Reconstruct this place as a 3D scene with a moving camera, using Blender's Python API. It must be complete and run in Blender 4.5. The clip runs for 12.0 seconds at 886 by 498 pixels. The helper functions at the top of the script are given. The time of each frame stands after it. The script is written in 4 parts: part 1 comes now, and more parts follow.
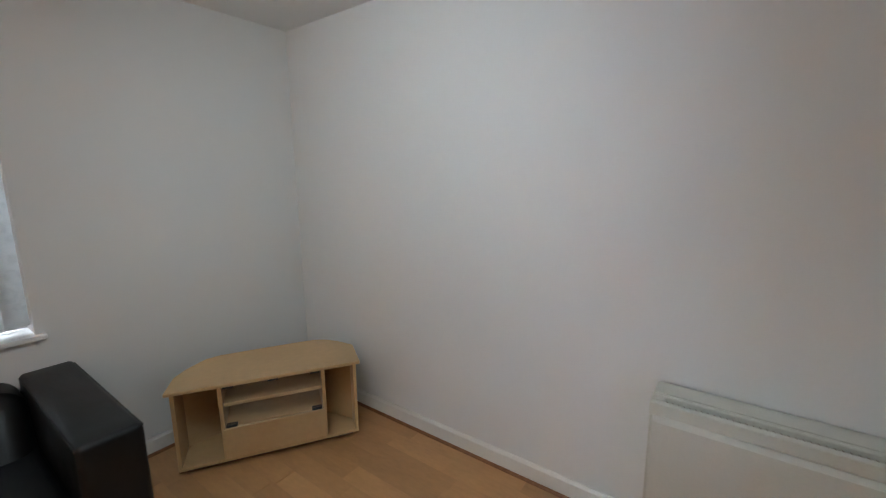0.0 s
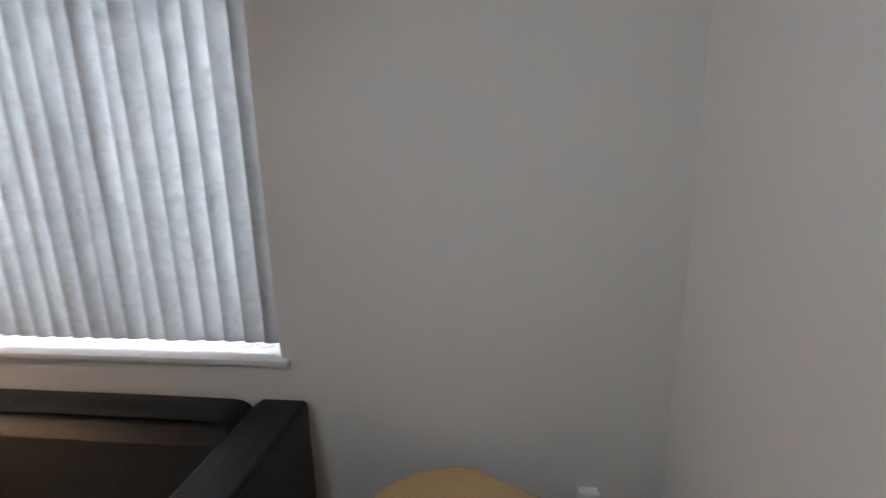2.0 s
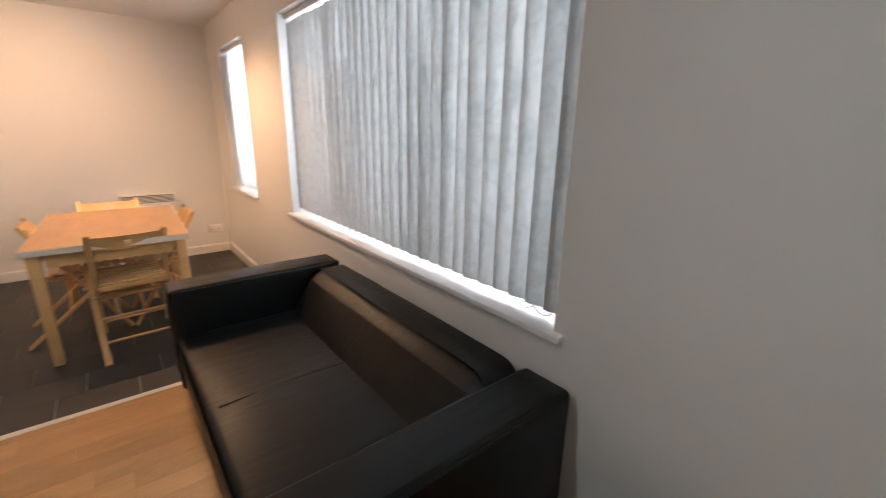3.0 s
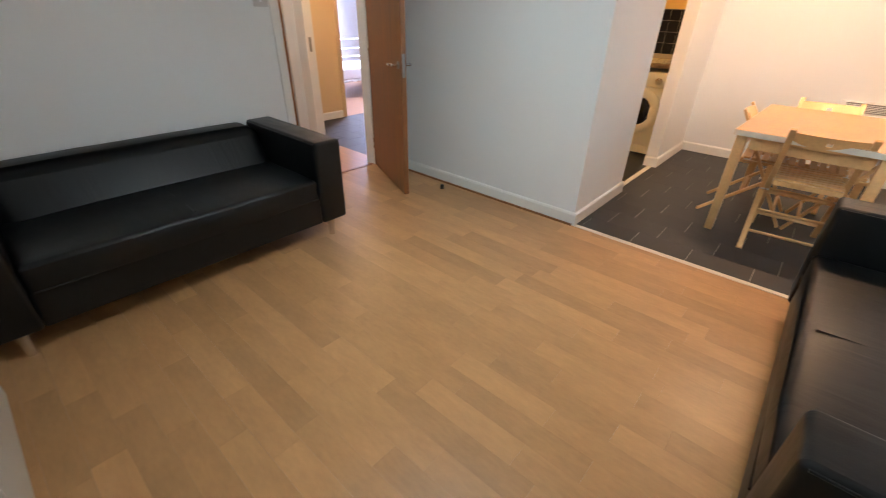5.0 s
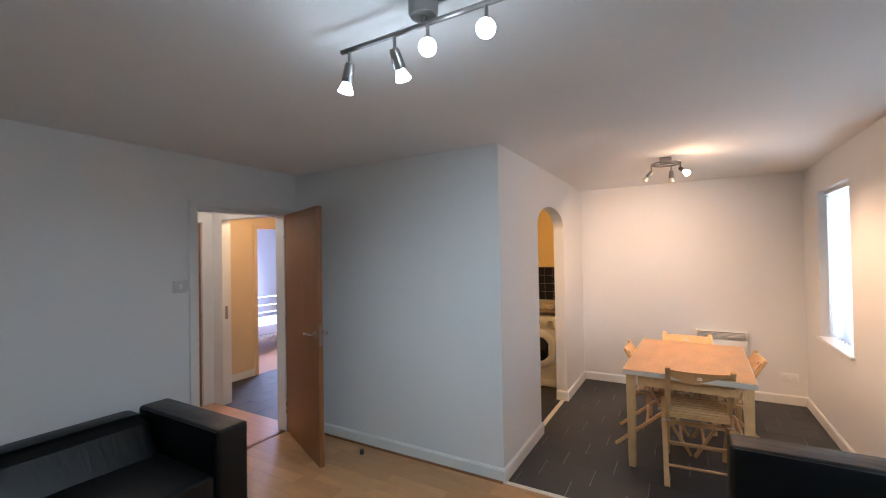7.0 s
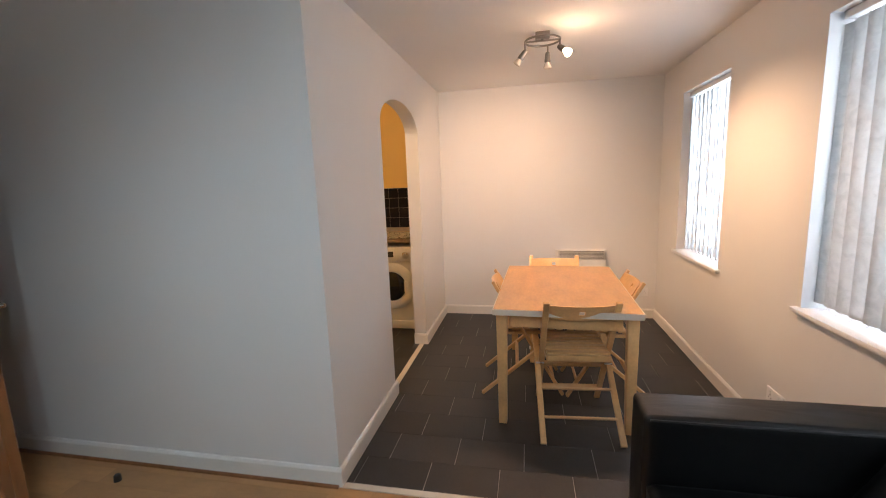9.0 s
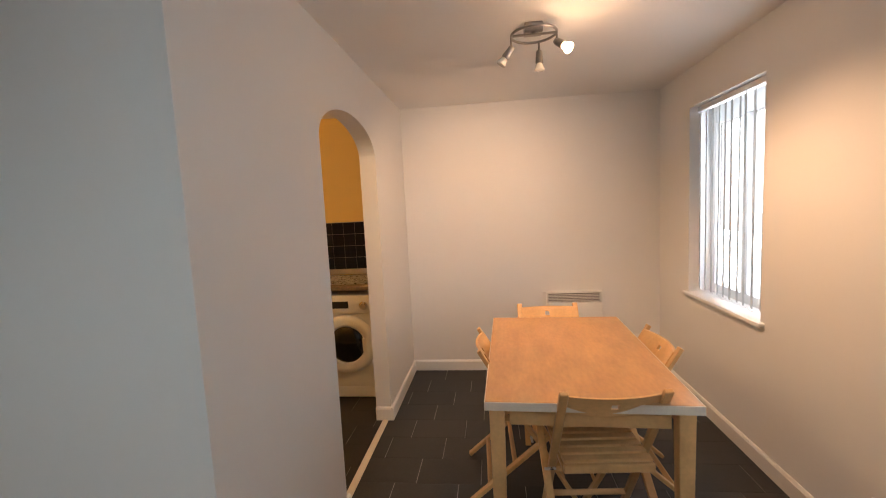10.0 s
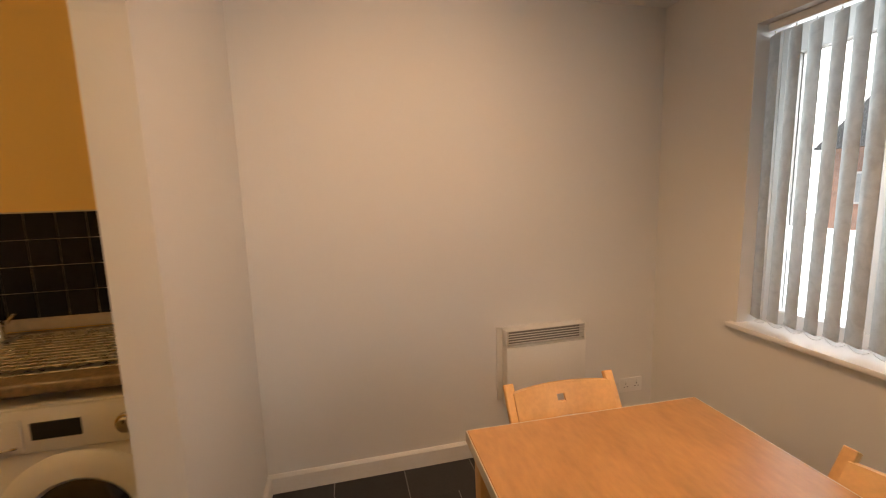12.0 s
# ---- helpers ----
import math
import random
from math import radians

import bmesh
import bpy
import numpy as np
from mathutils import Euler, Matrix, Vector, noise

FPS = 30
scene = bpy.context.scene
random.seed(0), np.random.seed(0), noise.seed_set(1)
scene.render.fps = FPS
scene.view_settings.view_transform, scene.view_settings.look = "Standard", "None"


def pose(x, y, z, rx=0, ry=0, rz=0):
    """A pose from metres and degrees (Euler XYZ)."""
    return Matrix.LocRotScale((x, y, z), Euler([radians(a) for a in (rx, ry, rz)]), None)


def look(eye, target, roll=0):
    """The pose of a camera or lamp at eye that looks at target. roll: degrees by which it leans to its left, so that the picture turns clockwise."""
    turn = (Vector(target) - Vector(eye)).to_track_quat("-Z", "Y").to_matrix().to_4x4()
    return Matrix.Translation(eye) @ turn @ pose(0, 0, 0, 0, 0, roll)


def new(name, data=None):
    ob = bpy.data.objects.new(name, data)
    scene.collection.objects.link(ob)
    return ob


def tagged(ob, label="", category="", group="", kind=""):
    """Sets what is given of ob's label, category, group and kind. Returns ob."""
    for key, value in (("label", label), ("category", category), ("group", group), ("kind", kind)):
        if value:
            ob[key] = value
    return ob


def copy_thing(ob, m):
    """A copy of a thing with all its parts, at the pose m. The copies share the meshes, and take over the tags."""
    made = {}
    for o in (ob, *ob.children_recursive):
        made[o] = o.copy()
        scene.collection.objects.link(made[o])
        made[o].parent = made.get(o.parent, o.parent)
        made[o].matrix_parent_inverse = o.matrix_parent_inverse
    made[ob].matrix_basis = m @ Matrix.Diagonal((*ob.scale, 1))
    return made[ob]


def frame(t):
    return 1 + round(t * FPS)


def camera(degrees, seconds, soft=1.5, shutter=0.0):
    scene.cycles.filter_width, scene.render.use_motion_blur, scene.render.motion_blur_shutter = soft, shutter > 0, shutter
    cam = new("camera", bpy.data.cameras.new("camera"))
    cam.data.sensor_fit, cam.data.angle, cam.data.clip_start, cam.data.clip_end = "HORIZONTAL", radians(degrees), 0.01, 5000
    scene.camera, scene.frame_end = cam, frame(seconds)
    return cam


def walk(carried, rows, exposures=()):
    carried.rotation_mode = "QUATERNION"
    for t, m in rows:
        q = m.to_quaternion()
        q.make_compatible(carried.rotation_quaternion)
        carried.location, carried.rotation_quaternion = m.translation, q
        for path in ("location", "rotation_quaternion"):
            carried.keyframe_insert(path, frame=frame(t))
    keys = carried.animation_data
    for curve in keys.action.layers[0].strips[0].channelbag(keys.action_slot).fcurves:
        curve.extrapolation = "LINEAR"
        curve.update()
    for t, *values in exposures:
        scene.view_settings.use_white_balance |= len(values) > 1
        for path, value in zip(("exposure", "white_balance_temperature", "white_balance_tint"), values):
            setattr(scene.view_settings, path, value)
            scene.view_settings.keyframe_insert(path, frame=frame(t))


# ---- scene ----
cam = camera(93.5, 12.0, 1.0, 0.25)

PATH = [
    (0, (1.704, 2.489, 1.48), (0.122, 1.317, 1.124), -0.6),
    (0.5, (1.241, 2.207, 1.516), (-0.204, 0.888, 1.1), -2.4),
    (1, (0.981, 1.936, 1.433), (-0.128, 0.3, 1.126), -2.8),
    (1.5, (0.754, 1.622, 1.486), (0.215, -0.263, 1.09), -1.1),
    (2, (0.629, 1.341, 1.497), (0.834, -0.604, 1.078), -1.1),
    (2.5, (0.648, 1.246, 1.461), (1.586, -0.449, 0.966), 0.5),
    (3, (0.67, 1.016, 1.403), (2.169, -0.187, 0.851), 0.9),
    (3.5, (0.759, 0.916, 1.362), (2.621, 0.498, 0.762), 0.0),
    (5.5, (0.409, 1.113, 1.381), (1.599, 2.432, 0.461), -0.9),
    (6, (0.416, 1.104, 1.516), (1.893, 2.393, 1.118), -0.4),
    (6.5, (0.412, 1.094, 1.606), (2.056, 2.234, 1.602), 0.0),
    (7, (0.446, 1.06, 1.594), (2.178, 2.059, 1.622), -1.0),
    (7.5, (0.572, 1.079, 1.511), (2.415, 1.842, 1.366), -2.2),
    (9.5, (1.85, 1.347, 1.453), (3.807, 1.665, 1.192), -2.3),
    (10, (2.211, 1.414, 1.492), (4.187, 1.65, 1.298), -2.9),
    (10.5, (2.628, 1.506, 1.482), (4.61, 1.709, 1.304), -2.9),
    (11, (3.052, 1.643, 1.498), (5.039, 1.576, 1.287), -3.0),
    (11.5, (3.455, 1.715, 1.478), (5.432, 1.514, 1.251), -2.7),
    (12, (3.906, 1.753, 1.447), (5.832, 1.29, 1.17), -1.7),
]

EXPOSURES = [(0.0, 0.52, 6250, 13), (1.5, 0.26, 6250, 15), (2.5, 0.25, 6550, 18), (3.5, 0.38, 6700, 15), (5.5, 0.95, 6150, 12), (6.0, 0.95, 5900, 12),
             (6.5, 0.55, 5750, 11), (7.0, 0.4, 5700, 12), (7.5, 0.45, 5700, 13), (9.5, 0.22, 6400, 15), (10.5, -0.2, 6700, 14), (12.0, -0.45, 6950, 12)]
walk(cam, [(t, look(eye, target, roll)) for t, eye, target, roll in PATH], EXPOSURES)

# ---------------------------------------------------------------- plan
LX, XD, Y1, WY, H = 3.185, 5.93, 2.18, 4.255, 2.378
WIN_Z0, WIN_Z1 = 0.80, 2.105
W1 = (1.375, 3.69)
W2 = (4.580, 5.405)
ARCH_L, ARCH_R, ARCH_S, ARCH_T, ARCH_D = 4.08, 5.012, 1.85, 2.045, 0.11
DOOR = (2.235, 3.07, 1.995)
HALL_Y, BED_Y = 5.60, 6.15

# ---------------------------------------------------------------- world and lights
world = bpy.data.worlds.new("sky")
scene.world = world
world.use_nodes = True
wn = world.node_tree
sky = wn.nodes.new("ShaderNodeTexSky")
sky.sky_type, sky.sun_disc, sky.sun_elevation, sky.sun_rotation = "NISHITA", False, radians(40), radians(60)
wn.links.new(sky.outputs[0], wn.nodes["Background"].inputs[0])
wn.nodes["Background"].inputs[1].default_value = 0.15


def lamp(name, kind, m, power, colour, **more):
    data = bpy.data.lights.new(name, kind)
    data.energy, data.color = power, colour
    for k, v in more.items():
        if k == "size":
            data.shape, data.size, data.size_y = "RECTANGLE", v[0], v[1]
        elif k == "radius":
            data.shadow_soft_size = v
        elif k == "angle":
            data.angle = v
        elif k == "cone":
            data.spot_size, data.spot_blend = v
    ob = new(name, data)
    ob.matrix_world = m
    return ob


DAY = (0.83, 0.93, 1.0)
WARM = (1.0, 0.60, 0.33)
COOL = (0.80, 0.95, 0.98)
lamp("sun", "SUN", look((0, -6, 8), (2, -9, 0)), 5.0, (1.0, 0.95, 0.88), angle=radians(12))
lamp("daylight_large_window", "AREA", look((2.52, -0.16, 1.45), (2.52, 3, 1.2)), 46, DAY, size=(2.2, 1.25))
lamp("daylight_small_window", "AREA", look((4.98, -0.16, 1.45), (4.98, 3, 1.2)), 14, DAY, size=(0.75, 1.25))
lamp("ring_lamp_bulb_light", "SPOT", look((4.29, 0.985, 2.165), (4.22, 0.60, 1.2)), 70, WARM, radius=0.03, cone=(radians(124), 0.7))
# fill spot added by the dim side bulb for the east wall's warm pool
lamp("ring_lamp_east_wall_fill", "SPOT", look((4.44, 1.385, 2.16), (5.93, 1.50, 1.05)), 66, WARM, radius=0.03, cone=(radians(120), 1.0))
lamp("ring_lamp_bulb_glow", "POINT", pose(4.27, 0.965, 2.11), 3.0, WARM, radius=0.04)
lamp("kitchen_lamp_light", "POINT", pose(4.25, 3.30, 2.20), 25, (1.0, 0.65, 0.30), radius=0.06)
# added fill that brightens the lobby, with no fitting there
lamp("lobby_fill_light", "POINT", pose(2.35, 5.05, 2.2), 9, (1.0, 0.86, 0.70), radius=0.06)
lamp("hall_lamp_light", "POINT", pose(3.55, 5.15, 2.2), 16, (1.0, 0.66, 0.34), radius=0.06)
lamp("bedroom_daylight", "AREA", look((6.3, 7.6, 1.5), (4.2, 7.9, 1.0)), 95, (0.60, 0.66, 1.0), size=(1.2, 1.2))

# ---------------------------------------------------------------- materials


def material(name, colour, rough=0.6, metal=0.0, noise_scale=6.0, vary=0.06, bump=0.05, fine=120.0, island=0.0, stretch=None, rand=0.0, rough_vary=0.08, spec=0.5):
    """A painted or natural surface: coarse and fine variation of colour, gloss and relief."""
    m = bpy.data.materials.new(name)
    m.use_nodes = True
    nt = m.node_tree
    b = nt.nodes["Principled BSDF"]
    b.inputs["Roughness"].default_value, b.inputs["Metallic"].default_value = rough, metal
    b.inputs["Specular IOR Level"].default_value = spec
    tc = nt.nodes.new("ShaderNodeTexCoord")
    mp = nt.nodes.new("ShaderNodeMapping")
    if stretch:
        mp.inputs["Scale"].default_value = stretch
    nt.links.new(tc.outputs["Object"], mp.inputs[0])
    oi = nt.nodes.new("ShaderNodeObjectInfo")
    if rand:
        cx = nt.nodes.new("ShaderNodeCombineXYZ")
        sc = nt.nodes.new("ShaderNodeMath")
        sc.operation = "MULTIPLY"
        sc.inputs[1].default_value = 37.0
        nt.links.new(oi.outputs["Random"], sc.inputs[0])
        for k in range(3):
            nt.links.new(sc.outputs[0], cx.inputs[k])
        nt.links.new(cx.outputs[0], mp.inputs["Location"])
    n1 = nt.nodes.new("ShaderNodeTexNoise")
    n1.noise_dimensions = "4D"
    n1.inputs["W"].default_value = 2.37
    n1.inputs["Scale"].default_value, n1.inputs["Detail"].default_value = noise_scale, 3
    n2 = nt.nodes.new("ShaderNodeTexNoise")
    n2.inputs["Scale"].default_value, n2.inputs["Detail"].default_value = fine, 3
    for n in (n1, n2):
        nt.links.new(mp.outputs[0], n.inputs["Vector"])
    mix = nt.nodes.new("ShaderNodeMixRGB")
    lo = [max(c * (1 - 1.1 * vary), 0) for c in colour]
    hi = [min(c * (1 + 1.1 * vary), 1) for c in colour]
    mix.inputs[1].default_value, mix.inputs[2].default_value = (*lo, 1), (*hi, 1)
    ad = nt.nodes.new("ShaderNodeMath")
    ad.operation = "MULTIPLY_ADD"
    ad.inputs[1].default_value = 0.35
    nt.links.new(n2.outputs["Fac"], ad.inputs[0])
    half = nt.nodes.new("ShaderNodeMath")
    half.operation = "MULTIPLY"
    half.inputs[1].default_value = 0.65
    nt.links.new(n1.outputs["Fac"], half.inputs[0])
    nt.links.new(half.outputs[0], ad.inputs[2])
    con = nt.nodes.new("ShaderNodeMapRange")
    con.inputs["From Min"].default_value, con.inputs["From Max"].default_value = 0.34, 0.66
    nt.links.new(ad.outputs[0], con.inputs["Value"])
    nt.links.new(con.outputs[0], mix.inputs[0])
    out = mix.outputs[0]
    if rand:
        hs = nt.nodes.new("ShaderNodeHueSaturation")
        mr = nt.nodes.new("ShaderNodeMapRange")
        mr.inputs["To Min"].default_value, mr.inputs["To Max"].default_value = 1 - rand, 1 + rand
        nt.links.new(oi.outputs["Random"], mr.inputs["Value"])
        nt.links.new(mr.outputs[0], hs.inputs["Value"])
        nt.links.new(out, hs.inputs["Color"])
        out = hs.outputs[0]
    nt.links.new(out, b.inputs["Base Color"])
    rr = nt.nodes.new("ShaderNodeMapRange")
    rr.inputs["To Min"].default_value, rr.inputs["To Max"].default_value = max(rough - rough_vary, 0.02), min(rough + rough_vary, 1)
    nt.links.new(n1.outputs["Fac"], rr.inputs["Value"])
    nt.links.new(rr.outputs[0], b.inputs["Roughness"])
    if bump:
        bp = nt.nodes.new("ShaderNodeBump")
        bp.inputs["Strength"].default_value, bp.inputs["Distance"].default_value = bump, 0.004
        nt.links.new(ad.outputs[0], bp.inputs["Height"])
        nt.links.new(bp.outputs[0], b.inputs["Normal"])
    return m


def shader_of(m):
    return m.node_tree.nodes["Principled BSDF"]


def emitter(name, colour, strength):
    m = bpy.data.materials.new(name)
    m.use_nodes = True
    b = shader_of(m)
    b.inputs["Base Color"].default_value = (*colour, 1)
    b.inputs["Emission Color"].default_value, b.inputs["Emission Strength"].default_value = (*colour, 1), strength
    return m


def glass_material(name, rough=0.0, tint=(1, 1, 1)):
    m = bpy.data.materials.new(name)
    m.use_nodes = True
    b = shader_of(m)
    b.inputs["Base Color"].default_value = (*tint, 1)
    b.inputs["Roughness"].default_value, b.inputs["Transmission Weight"].default_value, b.inputs["IOR"].default_value = rough, 1.0, 1.45
    return m


WALL = material("white_wall_paint", (0.74, 0.74, 0.73), 0.75, noise_scale=1.6, vary=0.015, bump=0.10, fine=260)
CEIL = material("ceiling_paint", (0.79, 0.79, 0.78), 0.85, noise_scale=2, vary=0.015, bump=0.12, fine=220)
TRIM = material("white_gloss_trim", (0.76, 0.75, 0.72), 0.35, noise_scale=4, vary=0.03, bump=0.03, fine=60)
YELLOW = material("kitchen_yellow_paint", (0.72, 0.50, 0.17), 0.7, noise_scale=1.6, vary=0.02, bump=0.1, fine=260)
CREAM = material("hall_cream_paint", (0.72, 0.55, 0.34), 0.7, noise_scale=1.6, vary=0.02, bump=0.1, fine=260)
UPVC = material("white_plastic", (0.80, 0.80, 0.80), 0.3, noise_scale=5, vary=0.015, bump=0.02)
SCREED = material("dark_subfloor", (0.30, 0.16, 0.07), 0.9)
GROUT = material("slate_floor_joint", (0.34, 0.33, 0.31), 0.9, noise_scale=14, vary=0.3)
LAMINATE = material("beech_laminate", (0.46, 0.245, 0.102), 0.36, noise_scale=6, vary=0.10, bump=0.0, fine=30, stretch=(2.2, 0.7, 1), rand=0.13, rough_vary=0.02, spec=0.42)
SLATE = material("slate_vinyl_tile", (0.027, 0.026, 0.026), 0.5, noise_scale=9, vary=0.22, bump=0.16, fine=70, rand=0.22)


def leather():
    """Black hide: fine grain, and soft creases that run across the cushions."""
    m = material("black_leather", (0.005, 0.0055, 0.006), 0.40, noise_scale=9, vary=0.2, bump=0.25, fine=260, spec=0.33)
    nt = m.node_tree
    b = nt.nodes["Principled BSDF"]
    tc = nt.nodes.new("ShaderNodeTexCoord")
    mp = nt.nodes.new("ShaderNodeMapping")
    mp.inputs["Scale"].default_value = (11, 2.4, 2.4)
    n = nt.nodes.new("ShaderNodeTexNoise")
    n.inputs["Scale"].default_value, n.inputs["Detail"].default_value, n.inputs["Distortion"].default_value = 1.0, 2.0, 1.6
    bp = nt.nodes.new("ShaderNodeBump")
    bp.inputs["Strength"].default_value, bp.inputs["Distance"].default_value = 0.30, 0.008
    nt.links.new(tc.outputs["Object"], mp.inputs[0])
    nt.links.new(mp.outputs[0], n.inputs["Vector"])
    nt.links.new(n.outputs["Fac"], bp.inputs["Height"])
    nt.links.new(b.inputs["Normal"].links[0].from_socket, bp.inputs["Normal"])
    nt.links.new(bp.outputs[0], b.inputs["Normal"])
    return m


LEATHER = leather()
STEEL = material("brushed_steel", (0.62, 0.61, 0.59), 0.28, 1.0, noise_scale=30, vary=0.05, bump=0.02)
NICKEL = material("satin_nickel", (0.30, 0.29, 0.28), 0.35, 1.0, noise_scale=30, vary=0.05, bump=0.02)
CHROME = material("chrome", (0.75, 0.75, 0.75), 0.08, 1.0, noise_scale=30, vary=0.02, bump=0.0)
OAK = material("oak_veneer_door", (0.235, 0.098, 0.036), 0.36, noise_scale=3, vary=0.22, bump=0.03, fine=22, stretch=(9, 9, 0.55))
BEECH = material("beech_veneer", (0.56, 0.37, 0.185), 0.42, noise_scale=4, vary=0.06, bump=0.02, fine=30, stretch=(1, 1, 1))
PINE = material("lacquered_pine", (0.62, 0.37, 0.155), 0.36, noise_scale=5, vary=0.12, bump=0.03, fine=30, stretch=(2, 2, 2), rand=0.10)
TABLE = material("worn_birch_table_top", (0.45, 0.245, 0.098), 0.31, noise_scale=5, vary=0.16, bump=0.0, fine=26, stretch=(0.8, 2.2, 1), rough_vary=0.03)
EDGE = material("pale_table_edge", (0.66, 0.60, 0.50), 0.45, noise_scale=8, vary=0.06)
BLACK = material("black_plastic", (0.015, 0.015, 0.016), 0.4)
WHITE_METAL = material("white_enamel", (0.74, 0.73, 0.70), 0.32, noise_scale=3, vary=0.02, bump=0.02)
HEATER = material("aged_white_heater_enamel", (0.58, 0.57, 0.51), 0.42, noise_scale=3, vary=0.04, bump=0.03)
BLACK_TILE = material("black_glazed_tile", (0.010, 0.011, 0.018), 0.22, noise_scale=12, vary=0.2, bump=0.05, fine=40, rand=0.2, spec=0.12)
TILE_JOINT = material("grey_tile_grout", (0.42, 0.38, 0.33), 0.9, noise_scale=40, vary=0.1)
WORKTOP = material("speckled_granite_laminate", (0.20, 0.145, 0.09), 0.35, noise_scale=60, vary=0.35, bump=0.02, fine=220)
CABINET = material("cream_cabinet_door", (0.60, 0.46, 0.27), 0.4, noise_scale=4, vary=0.05)
# opaque far panes, the outdoor glare on them put into the pale colour
FAR_GLASS = material("pale_reflecting_glass_far", (0.42, 0.46, 0.50), 0.15, noise_scale=2, vary=0.15, bump=0.0)
# brown grille bars and base of the storage heater
GRILLE_DARK = material("brown_grille_inside", (0.24, 0.19, 0.14), 0.8, noise_scale=20, vary=0.2)
GREY_PLASTIC = material("greyed_switch_plastic", (0.58, 0.56, 0.54), 0.45, noise_scale=20, vary=0.05)
DRUM_GLASS = material("dark_door_glass", (0.012, 0.012, 0.013), 0.08, noise_scale=3, vary=0.1, bump=0)
BULB_WARM = emitter("lit_warm_bulb", (1.0, 0.66, 0.36), 30)
BULB_COOL = emitter("lit_cool_bulb", (0.86, 0.96, 1.0), 22)
BULB_OFF = material("unlit_frosted_bulb", (0.78, 0.74, 0.66), 0.25, noise_scale=20, vary=0.03, bump=0.0)
GLASS = glass_material("window_glass", 0.0)
BRICK = material("red_brick_far", (0.52, 0.30, 0.22), 0.9, noise_scale=3, vary=0.2)
# ground of unknown surface, paled to imitate blown-out daylight
GLARE_GROUND = material("glare_pale_ground_far", (0.50, 0.50, 0.47), 0.9, noise_scale=3, vary=0.3)
MATTRESS = material("white_mattress", (0.72, 0.72, 0.76), 0.9, noise_scale=8, vary=0.04, bump=0.2)
LINO = material("bedroom_laminate", (0.46, 0.25, 0.14), 0.35, noise_scale=5, vary=0.12, stretch=(7, 1, 1))


def blind_fabric():
    """Pale woven slat with marbled thick and thin places that show against the light."""
    m = material("vertical_blind_fabric", (0.50, 0.51, 0.51), 0.85, noise_scale=30, vary=0.07, bump=0.12, fine=160)
    nt = m.node_tree
    b = shader_of(m)
    tc = nt.nodes.new("ShaderNodeTexCoord")
    oi = nt.nodes.new("ShaderNodeObjectInfo")
    sc = nt.nodes.new("ShaderNodeMath")
    sc.operation = "MULTIPLY"
    sc.inputs[1].default_value = 53.0
    nz = nt.nodes.new("ShaderNodeTexNoise")
    nz.noise_dimensions = "4D"
    nz.inputs["Scale"].default_value, nz.inputs["Detail"].default_value, nz.inputs["Distortion"].default_value = 15, 5, 1.6
    ramp = nt.nodes.new("ShaderNodeValToRGB")
    ramp.color_ramp.elements[0].position, ramp.color_ramp.elements[0].color = 0.36, (0.58, 0.61, 0.62, 1)
    ramp.color_ramp.elements[1].position, ramp.color_ramp.elements[1].color = 0.56, (0.80, 0.82, 0.82, 1)
    tr = nt.nodes.new("ShaderNodeBsdfTranslucent")
    mx = nt.nodes.new("ShaderNodeMixShader")
    mx.inputs[0].default_value = 0.32
    nt.links.new(oi.outputs["Random"], sc.inputs[0])
    nt.links.new(sc.outputs[0], nz.inputs["W"])
    nt.links.new(tc.outputs["Object"], nz.inputs["Vector"])
    nt.links.new(nz.outputs["Fac"], ramp.inputs[0])
    nt.links.new(ramp.outputs[0], tr.inputs[0])
    nt.links.new(b.outputs[0], mx.inputs[1])
    nt.links.new(tr.outputs[0], mx.inputs[2])
    nt.links.new(mx.outputs[0], nt.nodes["Material Output"].inputs[0])
    return m


FABRIC = blind_fabric()

# ---------------------------------------------------------------- mesh helpers


def add_box(bm, lo, hi, bevel=0.0, seg=2, m=None):
    r = bmesh.ops.create_cube(bm, size=1.0)
    vs = r["verts"]
    c = [(a + b) / 2 for a, b in zip(lo, hi)]
    d = [b - a for a, b in zip(lo, hi)]
    for v in vs:
        v.co = Vector((v.co.x * d[0] + c[0], v.co.y * d[1] + c[1], v.co.z * d[2] + c[2]))
    if bevel:
        es = list({e for v in vs for e in v.link_edges})
        out = bmesh.ops.bevel(bm, geom=es, offset=bevel, segments=seg, affect="EDGES", profile=0.5)
        vs = list({v for f in out["faces"] for v in f.verts} | {v for v in vs if v.is_valid})
    if m is not None:
        bmesh.ops.transform(bm, matrix=m, verts=vs)
    return vs


def box(lo, hi, bevel=0.0, seg=2, m=None):
    bm = bmesh.new()
    add_box(bm, lo, hi, bevel, seg, m)
    return bm


def add_rod(bm, a, b, r, seg=12, r2=None):
    a, b = Vector(a), Vector(b)
    q = (b - a).to_track_quat("Z", "Y").to_matrix().to_4x4()
    m = Matrix.Translation((a + b) / 2) @ q
    return bmesh.ops.create_cone(bm, cap_ends=True, segments=seg, radius1=r, radius2=r if r2 is None else r2, depth=(b - a).length, matrix=m)["verts"]


def rod(a, b, r, seg=12, r2=None):
    bm = bmesh.new()
    add_rod(bm, a, b, r, seg, r2)
    return bm


